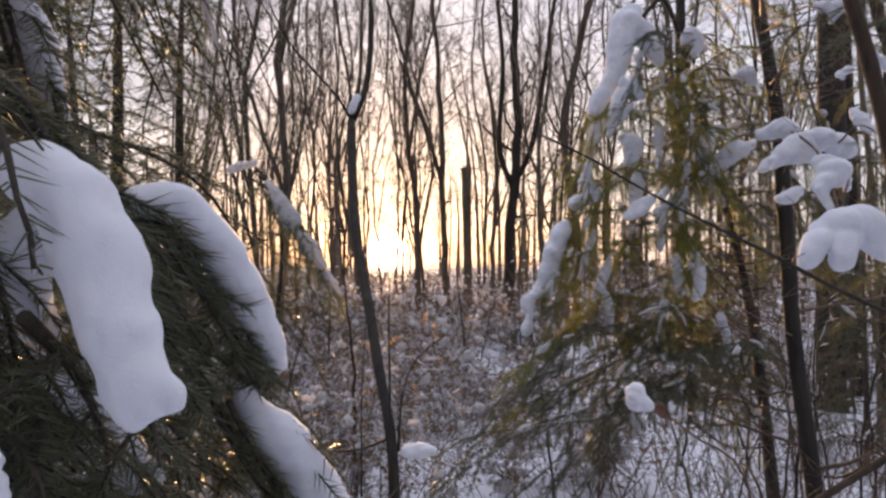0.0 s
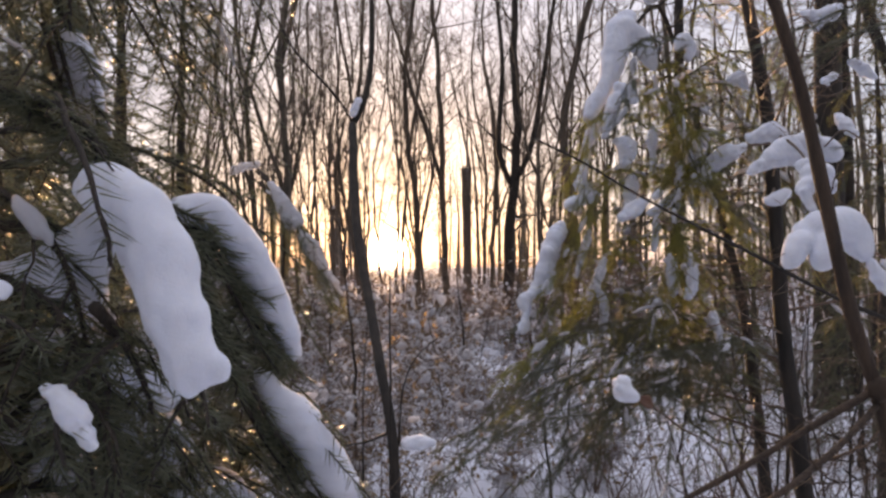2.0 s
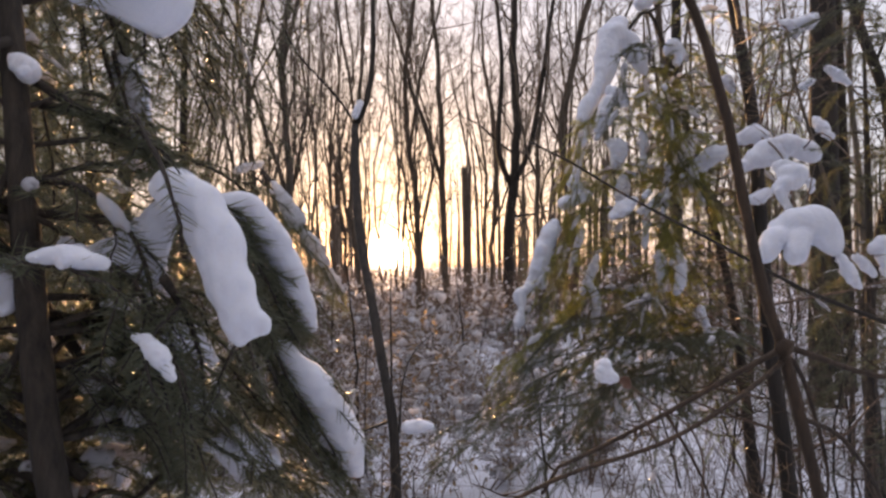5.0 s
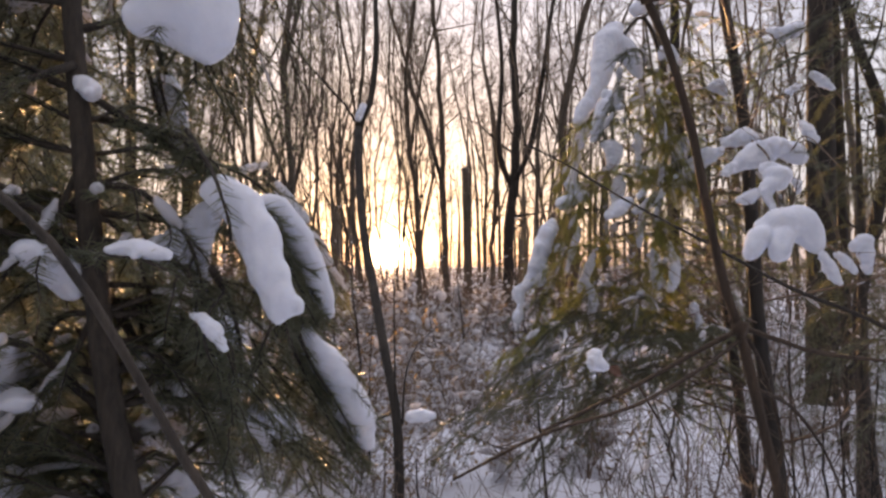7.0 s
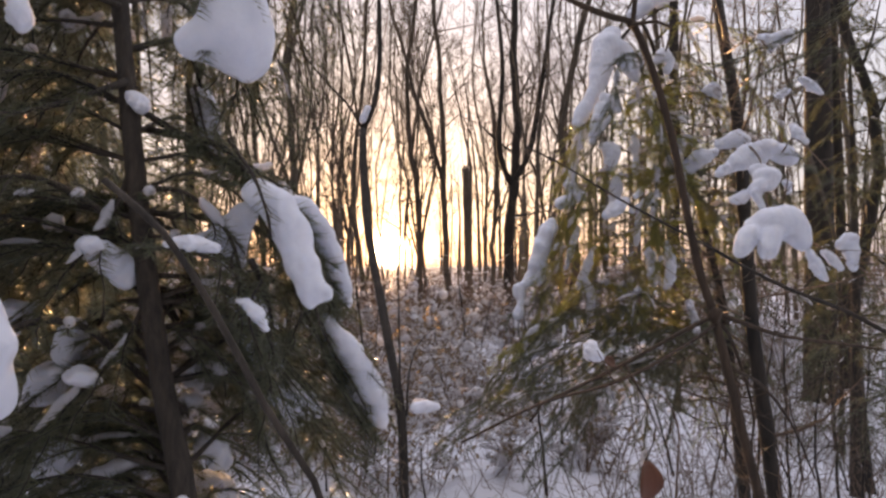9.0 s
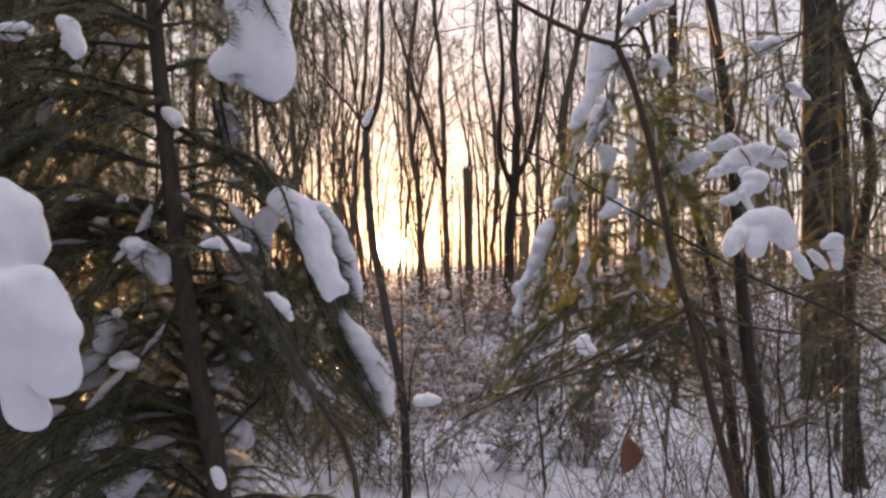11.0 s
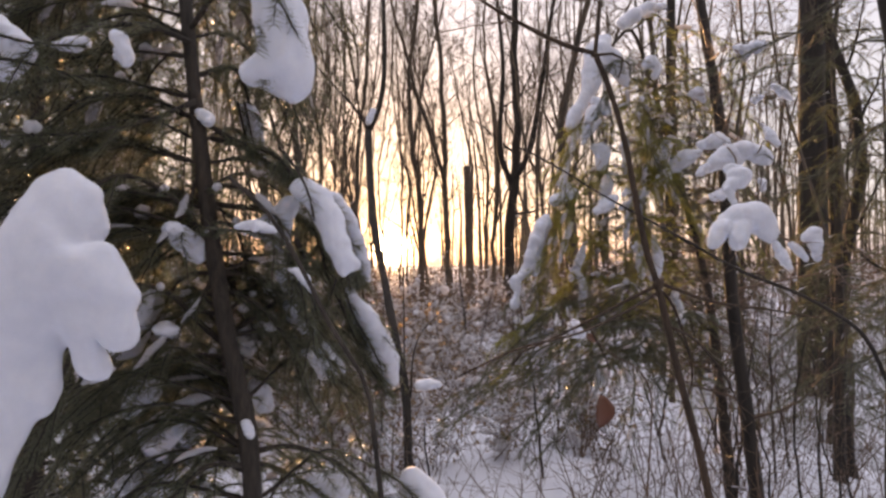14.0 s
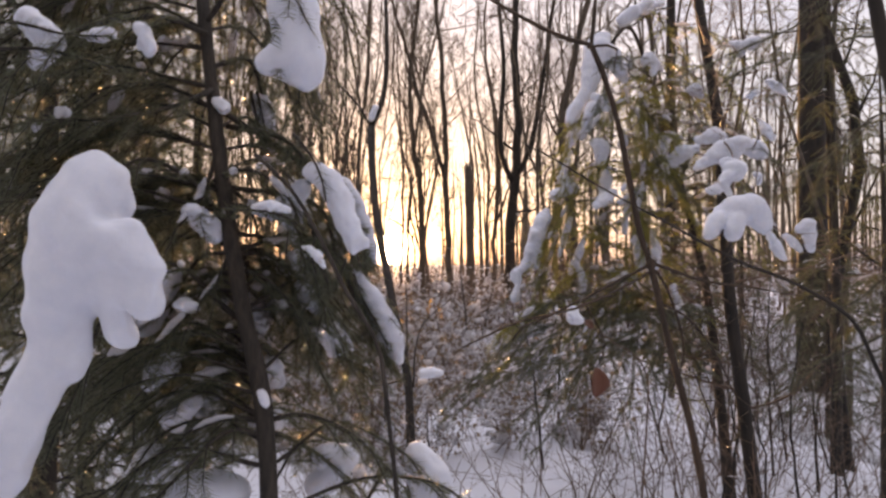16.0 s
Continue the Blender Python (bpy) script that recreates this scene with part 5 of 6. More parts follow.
# a thin stem that leans across close by
STEM = thing("bare_sapling", (0.05, 0.06, on_ground(0.05, 0.06)), "thin leaning brown stem beside the fir", "sapling", "thin saplings")
g = Geo()
tube(g, glide([(0, 0, 0)] + [np.array(p) - np.array(STEM.location) for p in ((-0.107, 0.03, 1.177), (-0.162, 0.02, 1.283), (-0.197, 0.0, 1.362), (-0.238, -0.01, 1.431), (-0.285, -0.02, 1.476))], 0.04), 0.0055, 0.003, 7, 0.08, np.random.default_rng(8))
part("stem", g, BARK_FIR, STEM)

# a second young fir, further back on that side
def young_fir(x, y, height, seed, count, reach, label, mat=None, dens=420, needle=0.024, width=0.003, low=0.1, sector=None):
    t = thing("fir_tree", (x, y, on_ground(x, y)), label, "tree", "young firs")
    rng = np.random.default_rng(seed)
    line = glide([(0, 0, 0), (0.03, 0.02, height * 0.5), (-0.02, 0.0, height)], 0.15)
    gg = Geo()
    tube(gg, line, 0.012 * height + 0.01, 0.006, 9, 0.05, rng)
    part("trunk", gg, BARK_FIR, t)
    for k in range(count):
        u = low + (0.97 - low) * (k + rng.uniform()) / count
        p = line[int(u * (len(line) - 1))]
        a = k * 2.4 + rng.uniform(-0.4, 0.4)
        size = reach * (1.08 - 0.75 * u) * rng.uniform(0.7, 1.15)
        go = np.array([math.cos(a), math.sin(a), 0]) * size
        fir_branch(t, [p, p + go * 0.35 + (0, 0, 0.06 * size), p + go * 0.72 - (0, 0, 0.1 * size), p + go - (0, 0, 0.45 * size)], 0.008, seed * 50 + k,
                   0.28 * reach, dens, needle, width, 0.06, mat=mat, snowy=0.25)
    return t


young_fir(-1.75, 1.9, 4.3, 21, 92, 0.95, "dense dark young fir behind a snow-laden one", low=0.2)
young_fir(-1.0, 1.55, 1.9, 23, 10, 0.55, "low bushy young fir under the snow-laden branches", dens=300, low=0.03)
young_fir((4.132, 6.2, 1.572)[0], 6.2, 5.2, 25, 30, 0.85, "dark young fir with bare lower trunk beside a pine", NEEDLE_FAR, dens=240, width=0.0045, needle=0.034, low=0.38)
young_fir((4.077, 5.3, 1.55)[0], 5.3, 4.4, 27, 24, 0.8, "dark young fir with bare lower trunk beside a pine", NEEDLE_FAR, dens=240, width=0.0045, needle=0.034, low=0.38)
young_fir(5.4, 8.6, 3.0, 26, 44, 1.1, "dense dark young fir among thin saplings", NEEDLE_FAR, dens=200, width=0.005, needle=0.035)
young_fir(4.3, 10.5, 2.6, 28, 40, 1.2, "dense dark young fir among thin saplings", NEEDLE_FAR, dens=180, width=0.005, needle=0.035)
young_fir(-2.5, 3.1, 5.2, 29, 66, 1.0, "dense dark young fir behind a snow-laden one", dens=330, width=0.0035, needle=0.028)
young_fir(-2.9, 4.4, 4.8, 22, 56, 1.1, "dense dark young fir among the shrubs", dens=300, width=0.004, needle=0.03)


# ---- the bowed snow-covered fir beyond, by the shrubs ----
BOW = thing("fir_tree", (-2.15, 8.2, on_ground(-2.15, 8.2)), "bowed young fir hung with snow among shrubs", "tree", "young firs")
bow_at = np.array(BOW.location)
g = Geo()
bow_line = glide([(0, 0, 0)] + [np.array(p) - bow_at for p in ((-1.966, 8.2, 1.742), (-2.109, 8.2, 2.437), (-2.319, 8.2, 2.681))], 0.1)
tube(g, bow_line, 0.05, 0.015, 8, 0.05, np.random.default_rng(4))
part("trunk", g, BARK_FIR, BOW)
for k, (px, py) in enumerate([(-1.239, 8.0, 1.06)[::2], (-1.409, 8.0, 1.262)[::2], (-2.598, 8.0, 2.345)[::2], (-2.456, 8.0, 1.465)[::2], (-1.643, 8.0, 0.859)[::2], (-2.112, 8.0, 0.59)[::2], (-1.512, 8.0, 1.667)[::2], (-2.723, 8.0, 1.128)[::2]]):
    s = bow_line[-1 - (k % 4) * 3]
    e = np.array([px, 8 + 0.25 * (k % 3 - 1), py]) - bow_at
    fir_branch(BOW, [s, s * 0.55 + e * 0.45 + (0, 0, 0.18), s * 0.2 + e * 0.8 + (0, 0, 0.05), e], 0.012, 900 + k, 0.3, 200, 0.035, 0.006, 0.08)
for k, dy in enumerate((0.0, 0.14, -0.12)):
    fir_branch(BOW, [np.array(p) + (0, dy, -0.10 * (k > 0)) - bow_at for p in ((-2.3, 8.1, 2.62), (-2.0, 8.05, 2.33), (-1.76, 8.03, 1.94), (-1.55, 8.03, 1.62), (-1.36, 8.02, 1.32), (-1.2, 8.0, 1.04))],
               0.014, 920 + k, 0.3, 200, 0.035, 0.005, 0.06, 0.6, snowy=0.8, drape=0.8)
snow_cap([[((-2.08, 7.95, 2.45), 0.06), ((-1.92, 7.95, 2.215), 0.08), ((-1.78, 7.95, 1.985), 0.105)], [((-1.66, 7.95, 1.80), 0.09), ((-1.54, 7.95, 1.62), 0.095), ((-1.44, 7.95, 1.47), 0.08)],
          [((-1.38, 7.95, 1.36), 0.06), ((-1.30, 7.95, 1.25), 0.05), ((-1.22, 7.95, 1.12), 0.03)]], "snow draped along a bowed fir branch", far=True, ragged=0.6)
snow_cap([[((-2.567, 8.0, 2.597), 0.045), ((-2.432, 8.0, 2.651), 0.055), ((-2.263, 8.0, 2.698), 0.05)]], "small cap of snow on a bowed fir top", far=True, ragged=0.5)


# ---- the young conifer bent under snow, its backlit yellow-green put into the needle colour ----
CON = thing("conifer", (2.55, 5.1, on_ground(2.55, 5.1)), "young yellow-green conifer with hanging branches bent by snow", "tree")
con_at = np.array(CON.location)


def con(points):
    return [np.array(p) - con_at for p in points]


g = Geo()
con_line = glide([(0, 0, 0)] + con([(2.324, 5.05, 1.077), (2.038, 4.9, 2.04), (1.744, 4.7, 2.817), (1.502, 4.5, 3.262), (1.283, 4.35, 3.052)]), 0.1)
tube(g, con_line, 0.055, 0.012, 9, 0.05, np.random.default_rng(6))
part("trunk", g, BARK_FIR, CON)
g = Geo()
twigs_of(g, con_line, 0.03, np.random.default_rng(58), 26, 1.0, -0.55, 2, 0.25, 4, 0.0022)
part("twigs", g, BARK_TWIG, CON)
rng_c = np.random.default_rng(55)
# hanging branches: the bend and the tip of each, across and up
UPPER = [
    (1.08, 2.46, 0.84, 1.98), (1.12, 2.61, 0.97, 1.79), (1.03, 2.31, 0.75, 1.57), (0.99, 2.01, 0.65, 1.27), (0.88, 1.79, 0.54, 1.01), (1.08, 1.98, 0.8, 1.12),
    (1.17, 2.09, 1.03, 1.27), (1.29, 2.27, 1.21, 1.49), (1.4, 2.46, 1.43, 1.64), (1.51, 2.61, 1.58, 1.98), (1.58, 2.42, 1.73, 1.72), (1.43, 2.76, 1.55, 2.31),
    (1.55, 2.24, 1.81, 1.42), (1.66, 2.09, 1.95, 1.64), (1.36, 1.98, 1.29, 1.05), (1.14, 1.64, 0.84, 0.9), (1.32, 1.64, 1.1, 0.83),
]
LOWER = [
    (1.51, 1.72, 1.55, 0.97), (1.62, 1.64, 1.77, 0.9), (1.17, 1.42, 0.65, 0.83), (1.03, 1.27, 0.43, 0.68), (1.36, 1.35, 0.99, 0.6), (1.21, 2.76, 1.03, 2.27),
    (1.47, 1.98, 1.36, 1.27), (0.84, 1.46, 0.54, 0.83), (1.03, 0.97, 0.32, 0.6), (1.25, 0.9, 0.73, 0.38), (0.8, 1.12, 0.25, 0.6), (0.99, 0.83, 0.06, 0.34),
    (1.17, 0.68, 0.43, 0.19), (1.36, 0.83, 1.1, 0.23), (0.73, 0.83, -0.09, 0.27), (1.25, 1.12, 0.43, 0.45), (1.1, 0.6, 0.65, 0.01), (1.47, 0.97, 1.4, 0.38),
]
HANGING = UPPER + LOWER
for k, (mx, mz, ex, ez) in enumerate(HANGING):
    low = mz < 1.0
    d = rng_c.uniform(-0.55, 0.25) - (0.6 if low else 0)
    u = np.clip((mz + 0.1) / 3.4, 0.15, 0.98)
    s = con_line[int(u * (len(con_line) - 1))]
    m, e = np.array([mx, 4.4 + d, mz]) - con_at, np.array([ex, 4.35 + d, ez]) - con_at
    # most upper branches take the sunlit tint, low ones the plain green
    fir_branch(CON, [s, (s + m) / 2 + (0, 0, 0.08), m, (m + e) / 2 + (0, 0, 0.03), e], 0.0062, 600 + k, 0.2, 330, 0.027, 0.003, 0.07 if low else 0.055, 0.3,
               NEEDLE_SUNLIT if not low and k % 3 != 1 else NEEDLE, snowy=0.25 if low else 0.4, wobble=3.0, drape=0.12 if low else 0.4, bushy=1 if low else 2)
for k in range(12):
    u = rng_c.uniform(0.25, 0.97)
    s = con_line[int(u * (len(con_line) - 1))]
    a = rng_c.uniform(0, 6.28)
    size = 1.0 * (1.15 - 0.7 * u)
    go = np.array([math.cos(a), math.sin(a), 0]) * size
    fir_branch(CON, [s, s + go * 0.5 + (0, 0, 0.04), s + go * 0.85 - (0, 0, 0.3 * size), s + go - (0, 0, 0.75 * size)], 0.008, 700 + k, 0.18, 300, 0.026, 0.0028, 0.06, 0.3, NEEDLE_SUNLIT if k % 2 else NEEDLE, snowy=0.5, wobble=2.5, drape=0.4)

# the bushy crown beside its bent top
for k in range(30):
    u = rng_c.uniform(0.55, 0.93)
    s = con_line[int(u * (len(con_line) - 1))]
    a = rng_c.uniform(-1.3, 1.9)
    size = rng_c.uniform(0.45, 0.95)
    go = np.array([math.cos(a), 0.7 * math.sin(a), 0]) * size
    fir_branch(CON, [s, s + go * 0.45 + (0, 0, 0.12 * size), s + go * 0.8 - (0, 0, 0.12 * size), s + go * 1.02 - (0, 0, 0.6 * size)], 0.006, 740 + k, 0.2, 320, 0.03, 0.003, 0.055, 0.4,
               NEEDLE_SUNLIT if k % 3 == 0 else NEEDLE, snowy=0.35, wobble=2.0, drape=0.25)

for k in range(10):
    mx, mz = rng_c.uniform(0.55, 1.35), rng_c.uniform(0.55, 1.15)
    m = np.array([mx, rng_c.uniform(3.5, 4.2), mz]) - con_at
    e = m + (rng_c.uniform(-0.6, -0.25), -0.05, rng_c.uniform(-0.6, -0.35))
    s = con_line[int(np.clip((mz + 0.3) / 3.4, 0.15, 0.98) * (len(con_line) - 1))]
    fir_branch(CON, [s, (s + m) / 2 + (0, 0, 0.1), m, (m + e) / 2 + (0, 0, 0.03), e], 0.006, 660 + k, 0.2, 360, 0.026, 0.0028, 0.06, 0.3, NEEDLE, snowy=0.3, wobble=2.5, drape=0.1, bushy=1)

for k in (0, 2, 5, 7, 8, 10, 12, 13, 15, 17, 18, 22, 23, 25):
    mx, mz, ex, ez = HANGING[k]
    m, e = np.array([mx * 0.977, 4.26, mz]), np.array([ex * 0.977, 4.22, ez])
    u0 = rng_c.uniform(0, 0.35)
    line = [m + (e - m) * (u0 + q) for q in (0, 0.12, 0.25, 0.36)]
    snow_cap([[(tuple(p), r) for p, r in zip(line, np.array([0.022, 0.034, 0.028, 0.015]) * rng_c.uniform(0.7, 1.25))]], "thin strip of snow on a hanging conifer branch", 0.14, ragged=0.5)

DRAPE = "snow draped over a hanging conifer branch"
TOP = "long tongue of snow on the conifer's bent top"
snow_cap([[((1.244, 4.35, 3.13), 0.075), ((1.189, 4.33, 3.01), 0.10), ((1.139, 4.3, 2.854), 0.075), ((1.086, 4.25, 2.695), 0.045), ((1.017, 4.2, 2.539), 0.04), ((0.951, 4.2, 2.409), 0.022)],
          [((1.288, 4.33, 2.989), 0.085), ((1.338, 4.3, 2.887), 0.055), ((1.389, 4.28, 2.773), 0.03)]], TOP, 0.09, ragged=0.25)
snow_cap([[((1.127, 4.15, 2.6), 0.045), ((1.187, 4.12, 2.552), 0.06), ((1.214, 4.12, 2.504), 0.035)], [((1.111, 4.12, 2.52), 0.045), ((1.066, 4.1, 2.388), 0.035), ((1.03, 4.1, 2.276), 0.018)]], TOP, 0.11, ragged=0.5)
snow_cap([[((1.40, 4.36, 3.26), 0.06), ((1.50, 4.38, 3.34), 0.065), ((1.62, 4.42, 3.42), 0.05), ((1.74, 4.45, 3.44), 0.03)]], TOP, 0.11, ragged=0.5)
snow_cap([[((1.50, 4.15, 2.84), 0.03), ((1.55, 4.15, 2.90), 0.05), ((1.60, 4.15, 2.86), 0.035), ((1.57, 4.15, 2.78), 0.025)]], DRAPE, 0.12, ragged=0.5)
snow_cap([[((1.86, 4.2, 2.66), 0.03), ((1.92, 4.2, 2.68), 0.04), ((1.96, 4.2, 2.62), 0.025)]], DRAPE, 0.12, ragged=0.5)
snow_cap([[((1.1, 4.1, 2.24), 0.045), ((1.176, 4.1, 2.205), 0.06), ((1.161, 4.1, 2.083), 0.025)]], DRAPE, ragged=0.5)
snow_cap([[((0.9, 4.15, 1.967), 0.05), ((0.953, 4.15, 1.897), 0.05), ((0.865, 4.15, 1.854), 0.045), ((0.812, 4.15, 1.844), 0.03)]], DRAPE, ragged=0.5)
snow_cap([[((0.75, 4.1, 1.717), 0.045), ((0.697, 4.1, 1.596), 0.06), ((0.651, 4.1, 1.44), 0.05), ((0.592, 4.1, 1.285), 0.03), ((0.523, 4.1, 1.25), 0.03), ((0.529, 4.1, 1.147), 0.025), ((0.505, 4.1, 1.044), 0.02)],
          [((0.697, 4.1, 1.561), 0.04), ((0.686, 4.1, 1.388), 0.03), ((0.661, 4.1, 1.285), 0.018)]], "long twisted drape of snow on a hanging branch", 0.14, ragged=0.4)
snow_cap([[((1.076, 3.9, 1.737), 0.04), ((1.142, 3.9, 1.787), 0.05), ((1.209, 3.9, 1.837), 0.03)], [((1.275, 3.9, 1.87), 0.025), ((1.308, 3.9, 1.893), 0.025)]], DRAPE, ragged=0.5)
snow_cap([[((1.679, 4.2, 2.295), 0.05), ((1.642, 4.2, 2.17), 0.06), ((1.606, 4.2, 2.098), 0.03)]], DRAPE, ragged=0.5)
snow_cap([[((1.572, 4.1, 1.423), 0.035), ((1.571, 4.1, 1.319), 0.04), ((1.535, 4.1, 1.25), 0.02)]], DRAPE, ragged=0.5)
snow_cap([[((0.996, 4.2, 1.316), 0.03), ((1.041, 4.2, 1.21), 0.028), ((1.03, 4.2, 1.034), 0.02)]], DRAPE, ragged=0.5)
snow_cap([[((1.738, 4.2, 1.139), 0.035), ((1.772, 4.2, 1.034), 0.03), ((1.796, 4.2, 0.91), 0.016)]], DRAPE, ragged=0.5)
snow_cap([[((0.502, 1.75, 1.13), 0.026), ((0.506, 1.75, 1.101), 0.028), ((0.531, 1.75, 1.089), 0.018)]], "rounded cap of snow on a twig with a dry leaf")


# ---- the slim trunk and the branch that carries the great snow cushions ----
SLIM = thing("slim_tree", (2.29, 4.0, on_ground(2.29, 4.0)), "slim dark tree leaning, with a long branch under heavy snow cushions", "tree")
slim_at = np.array(SLIM.location)


def slim(points):
    return [np.array(p) - slim_at for p in points]


g = Geo()
slim_line = glide([(0, 0, 0)] + slim([(2.197, 4.0, 0.152), (2.149, 4.0, 0.552), (2.091, 4.0, 1.02), (2.056, 4.0, 1.626), (2.033, 4.05, 2.386), (1.945, 4.1, 3.101), (1.86, 4.2, 4.051), (1.804, 4.3, 5.055)]), 0.12)
tube(g, slim_line, 0.054, 0.028, 10, 0.05, np.random.default_rng(12))
part("trunk", g, BARK_DARK, SLIM)
def slim_branch(pts, r):
    b, line = Geo(), glide(slim(pts), 0.06)
    tube(b, line, r * 0.8, 0.003, 7, 0.08, np.random.default_rng(3))
    ob = part("branch", b, BARK_TWIG, SLIM)
    if r < 0.0095 and pts[-1][1] > 2.7:
        tw = Geo()
        twigs_of(tw, line, r, np.random.default_rng(len(pts)), 9, 0.3, -0.1, 1, 0.1, 3)
        part("twigs", tw, BARK_TWIG, ob)


slim_branch([(2.048, 4.0, 2.067), (1.815, 3.5, 2.154), (1.725, 3.1, 2.002), (1.54, 2.65, 1.791), (1.494, 2.52, 1.664), (1.504, 2.48, 1.514)], 0.012)
slim_branch([(2.03, 4.0, 2.204), (1.897, 4.02, 2.201), (1.772, 4.05, 2.116), (1.565, 4.05, 1.965), (1.393, 4.05, 1.886)], 0.012)
slim_branch([(2.036, 4.0, 2.135), (1.744, 3.5, 1.966), (1.836, 3.35, 2.03), (1.935, 3.3, 2.049), (1.801, 2.85, 2.053), (1.831, 2.6, 1.847)], 0.01)
slim_branch([(2.046, 4.0, 1.931), (1.715, 3.4, 1.758), (1.755, 3.3, 1.786), (1.833, 3.3, 1.819)], 0.0096)
slim_branch([(1.991, 4.05, 2.559), (1.783, 3.4, 2.497), (1.648, 2.95, 2.409), (1.757, 2.88, 2.424), (1.851, 2.8, 2.433)], 0.009)
slim_branch([(1.978, 4.1, 2.889), (1.762, 3.3, 2.722), (1.659, 2.92, 2.588), (1.733, 2.88, 2.461)], 0.007)
slim_branch([(2.007, 4.0, 2.272), (1.828, 3.4, 2.315), (1.8, 3.02, 2.313), (1.847, 2.98, 2.333), (1.934, 2.92, 2.338), (2.01, 2.9, 2.244)], 0.006)
slim_branch([(1.976, 4.0, 2.477), (1.708, 3.2, 2.623), (1.675, 2.96, 2.606), (1.739, 2.91, 2.565), (1.828, 2.88, 2.638)], 0.006)
slim_branch([(1.653, 2.58, 1.565), (1.826, 2.6, 1.461), (1.987, 2.62, 1.386), (2.243, 2.8, 1.231), (2.354, 2.8, 1.231)], 0.006)
slim_branch([(1.511, 2.56, 1.683), (1.634, 2.54, 1.562), (1.691, 2.45, 1.397)], 0.006)
b = Geo()
twigs_of(b, slim_line, 0.04, np.random.default_rng(19), 26, 1.3, 0.1, 2, 0.15, 4)
part("twigs", b, BARK_TWIG, SLIM)

snow_cap([[((1.428, 2.5, 1.582), 0.0622), ((1.481, 2.48, 1.606), 0.0778), ((1.547, 2.48, 1.606), 0.0778), ((1.591, 2.48, 1.573), 0.057)],
          [((1.388, 2.46, 1.559), 0.0518), ((1.343, 2.44, 1.502), 0.0337), ((1.325, 2.43, 1.456), 0.0207)],
          [((1.465, 2.44, 1.545), 0.057), ((1.445, 2.42, 1.491), 0.0441), ((1.435, 2.41, 1.456), 0.0285)],
          [((1.588, 2.46, 1.554), 0.0467), ((1.612, 2.45, 1.502), 0.0285)]],
         "great domed cushion of snow with hanging lobes on a branch", 0.08, 0.95, ragged=0.12)
snow_cap([[((1.637, 2.44, 1.461), 0.0254), ((1.662, 2.44, 1.416), 0.0305), ((1.691, 2.44, 1.365), 0.0203), ((1.709, 2.44, 1.34), 0.0102)]], "drooping tongue of snow on a twig", 0.12, ragged=0.3)
snow_cap([[((1.505, 2.66, 1.856), 0.0436), ((1.545, 2.64, 1.835), 0.06), ((1.551, 2.62, 1.783), 0.0436)], [((1.502, 2.62, 1.789), 0.0382), ((1.481, 2.6, 1.727), 0.03), ((1.493, 2.58, 1.682), 0.0164)]],
         "lump of snow folded over a branch", 0.1, ragged=0.35)
snow_cap([[((1.293, 4.05, 1.788), 0.03), ((1.379, 4.05, 1.828), 0.034), ((1.478, 4.05, 1.894), 0.02)], [((1.537, 4.05, 1.953), 0.022), ((1.639, 4.05, 2.023), 0.03), ((1.702, 4.05, 2.094), 0.045), ((1.769, 4.0, 2.156), 0.055), ((1.834, 3.95, 2.179), 0.045)]],
         "ledge of snow along a slanting branch", 0.12, ragged=0.55)
snow_cap([[((1.721, 3.55, 2.159), 0.05), ((1.763, 3.5, 2.188), 0.055), ((1.802, 3.45, 2.162), 0.04)]], "heap of snow in a branch fork", 0.11, ragged=0.5)
snow_cap([[((1.602, 3.4, 1.936), 0.028), ((1.67, 3.4, 1.977), 0.045), ((1.736, 3.38, 2.014), 0.055), ((1.803, 3.35, 2.069), 0.062), ((1.865, 3.3, 2.087), 0.07), ((1.95, 3.3, 2.068), 0.055), ((1.995, 3.3, 2.015), 0.03)],
          [((1.769, 3.35, 2.003), 0.05), ((1.825, 3.3, 2.015), 0.045)]], "broad ledge of snow along forked branches", 0.09, 0.75, ragged=0.6)
snow_cap([[((1.652, 3.3, 1.792), 0.024), ((1.711, 3.3, 1.798), 0.034), ((1.764, 3.3, 1.824), 0.022)]], "ragged strip of snow on a twig", 0.13, ragged=0.6)
snow_cap([[((1.929, 3.2, 1.877), 0.025), ((1.941, 3.2, 1.82), 0.018)]], "ragged strip of snow on a twig", 0.13, ragged=0.6)
snow_cap([[((1.907, 3.1, 2.177), 0.022), ((1.917, 3.05, 2.123), 0.028), ((1.926, 3.0, 2.059), 0.014)]], "ridge of snow along a branch", 0.12, ragged=0.5)
snow_cap([[((1.88, 2.6, 1.507), 0.0348), ((1.918, 2.6, 1.529), 0.0375), ((1.922, 2.6, 1.47), 0.0294), ((1.937, 2.6, 1.384), 0.0134)]], "small cap of snow on a branch", 0.11, ragged=0.35)
snow_cap([[((1.804, 2.6, 1.464), 0.0268), ((1.836, 2.6, 1.432), 0.0268), ((1.873, 2.6, 1.389), 0.0134)]], "small cap of snow on a branch", 0.12, ragged=0.4)
snow_cap([[((1.667, 2.95, 2.621), 0.0267), ((1.706, 2.92, 2.586), 0.0357), ((1.756, 2.9, 2.598), 0.0416), ((1.797, 2.9, 2.627), 0.0205)], [((1.714, 2.9, 2.556), 0.0293), ((1.696, 2.9, 2.52), 0.0146)]], "snow clump high on a thin branch", 0.11, 0.8, ragged=0.5)
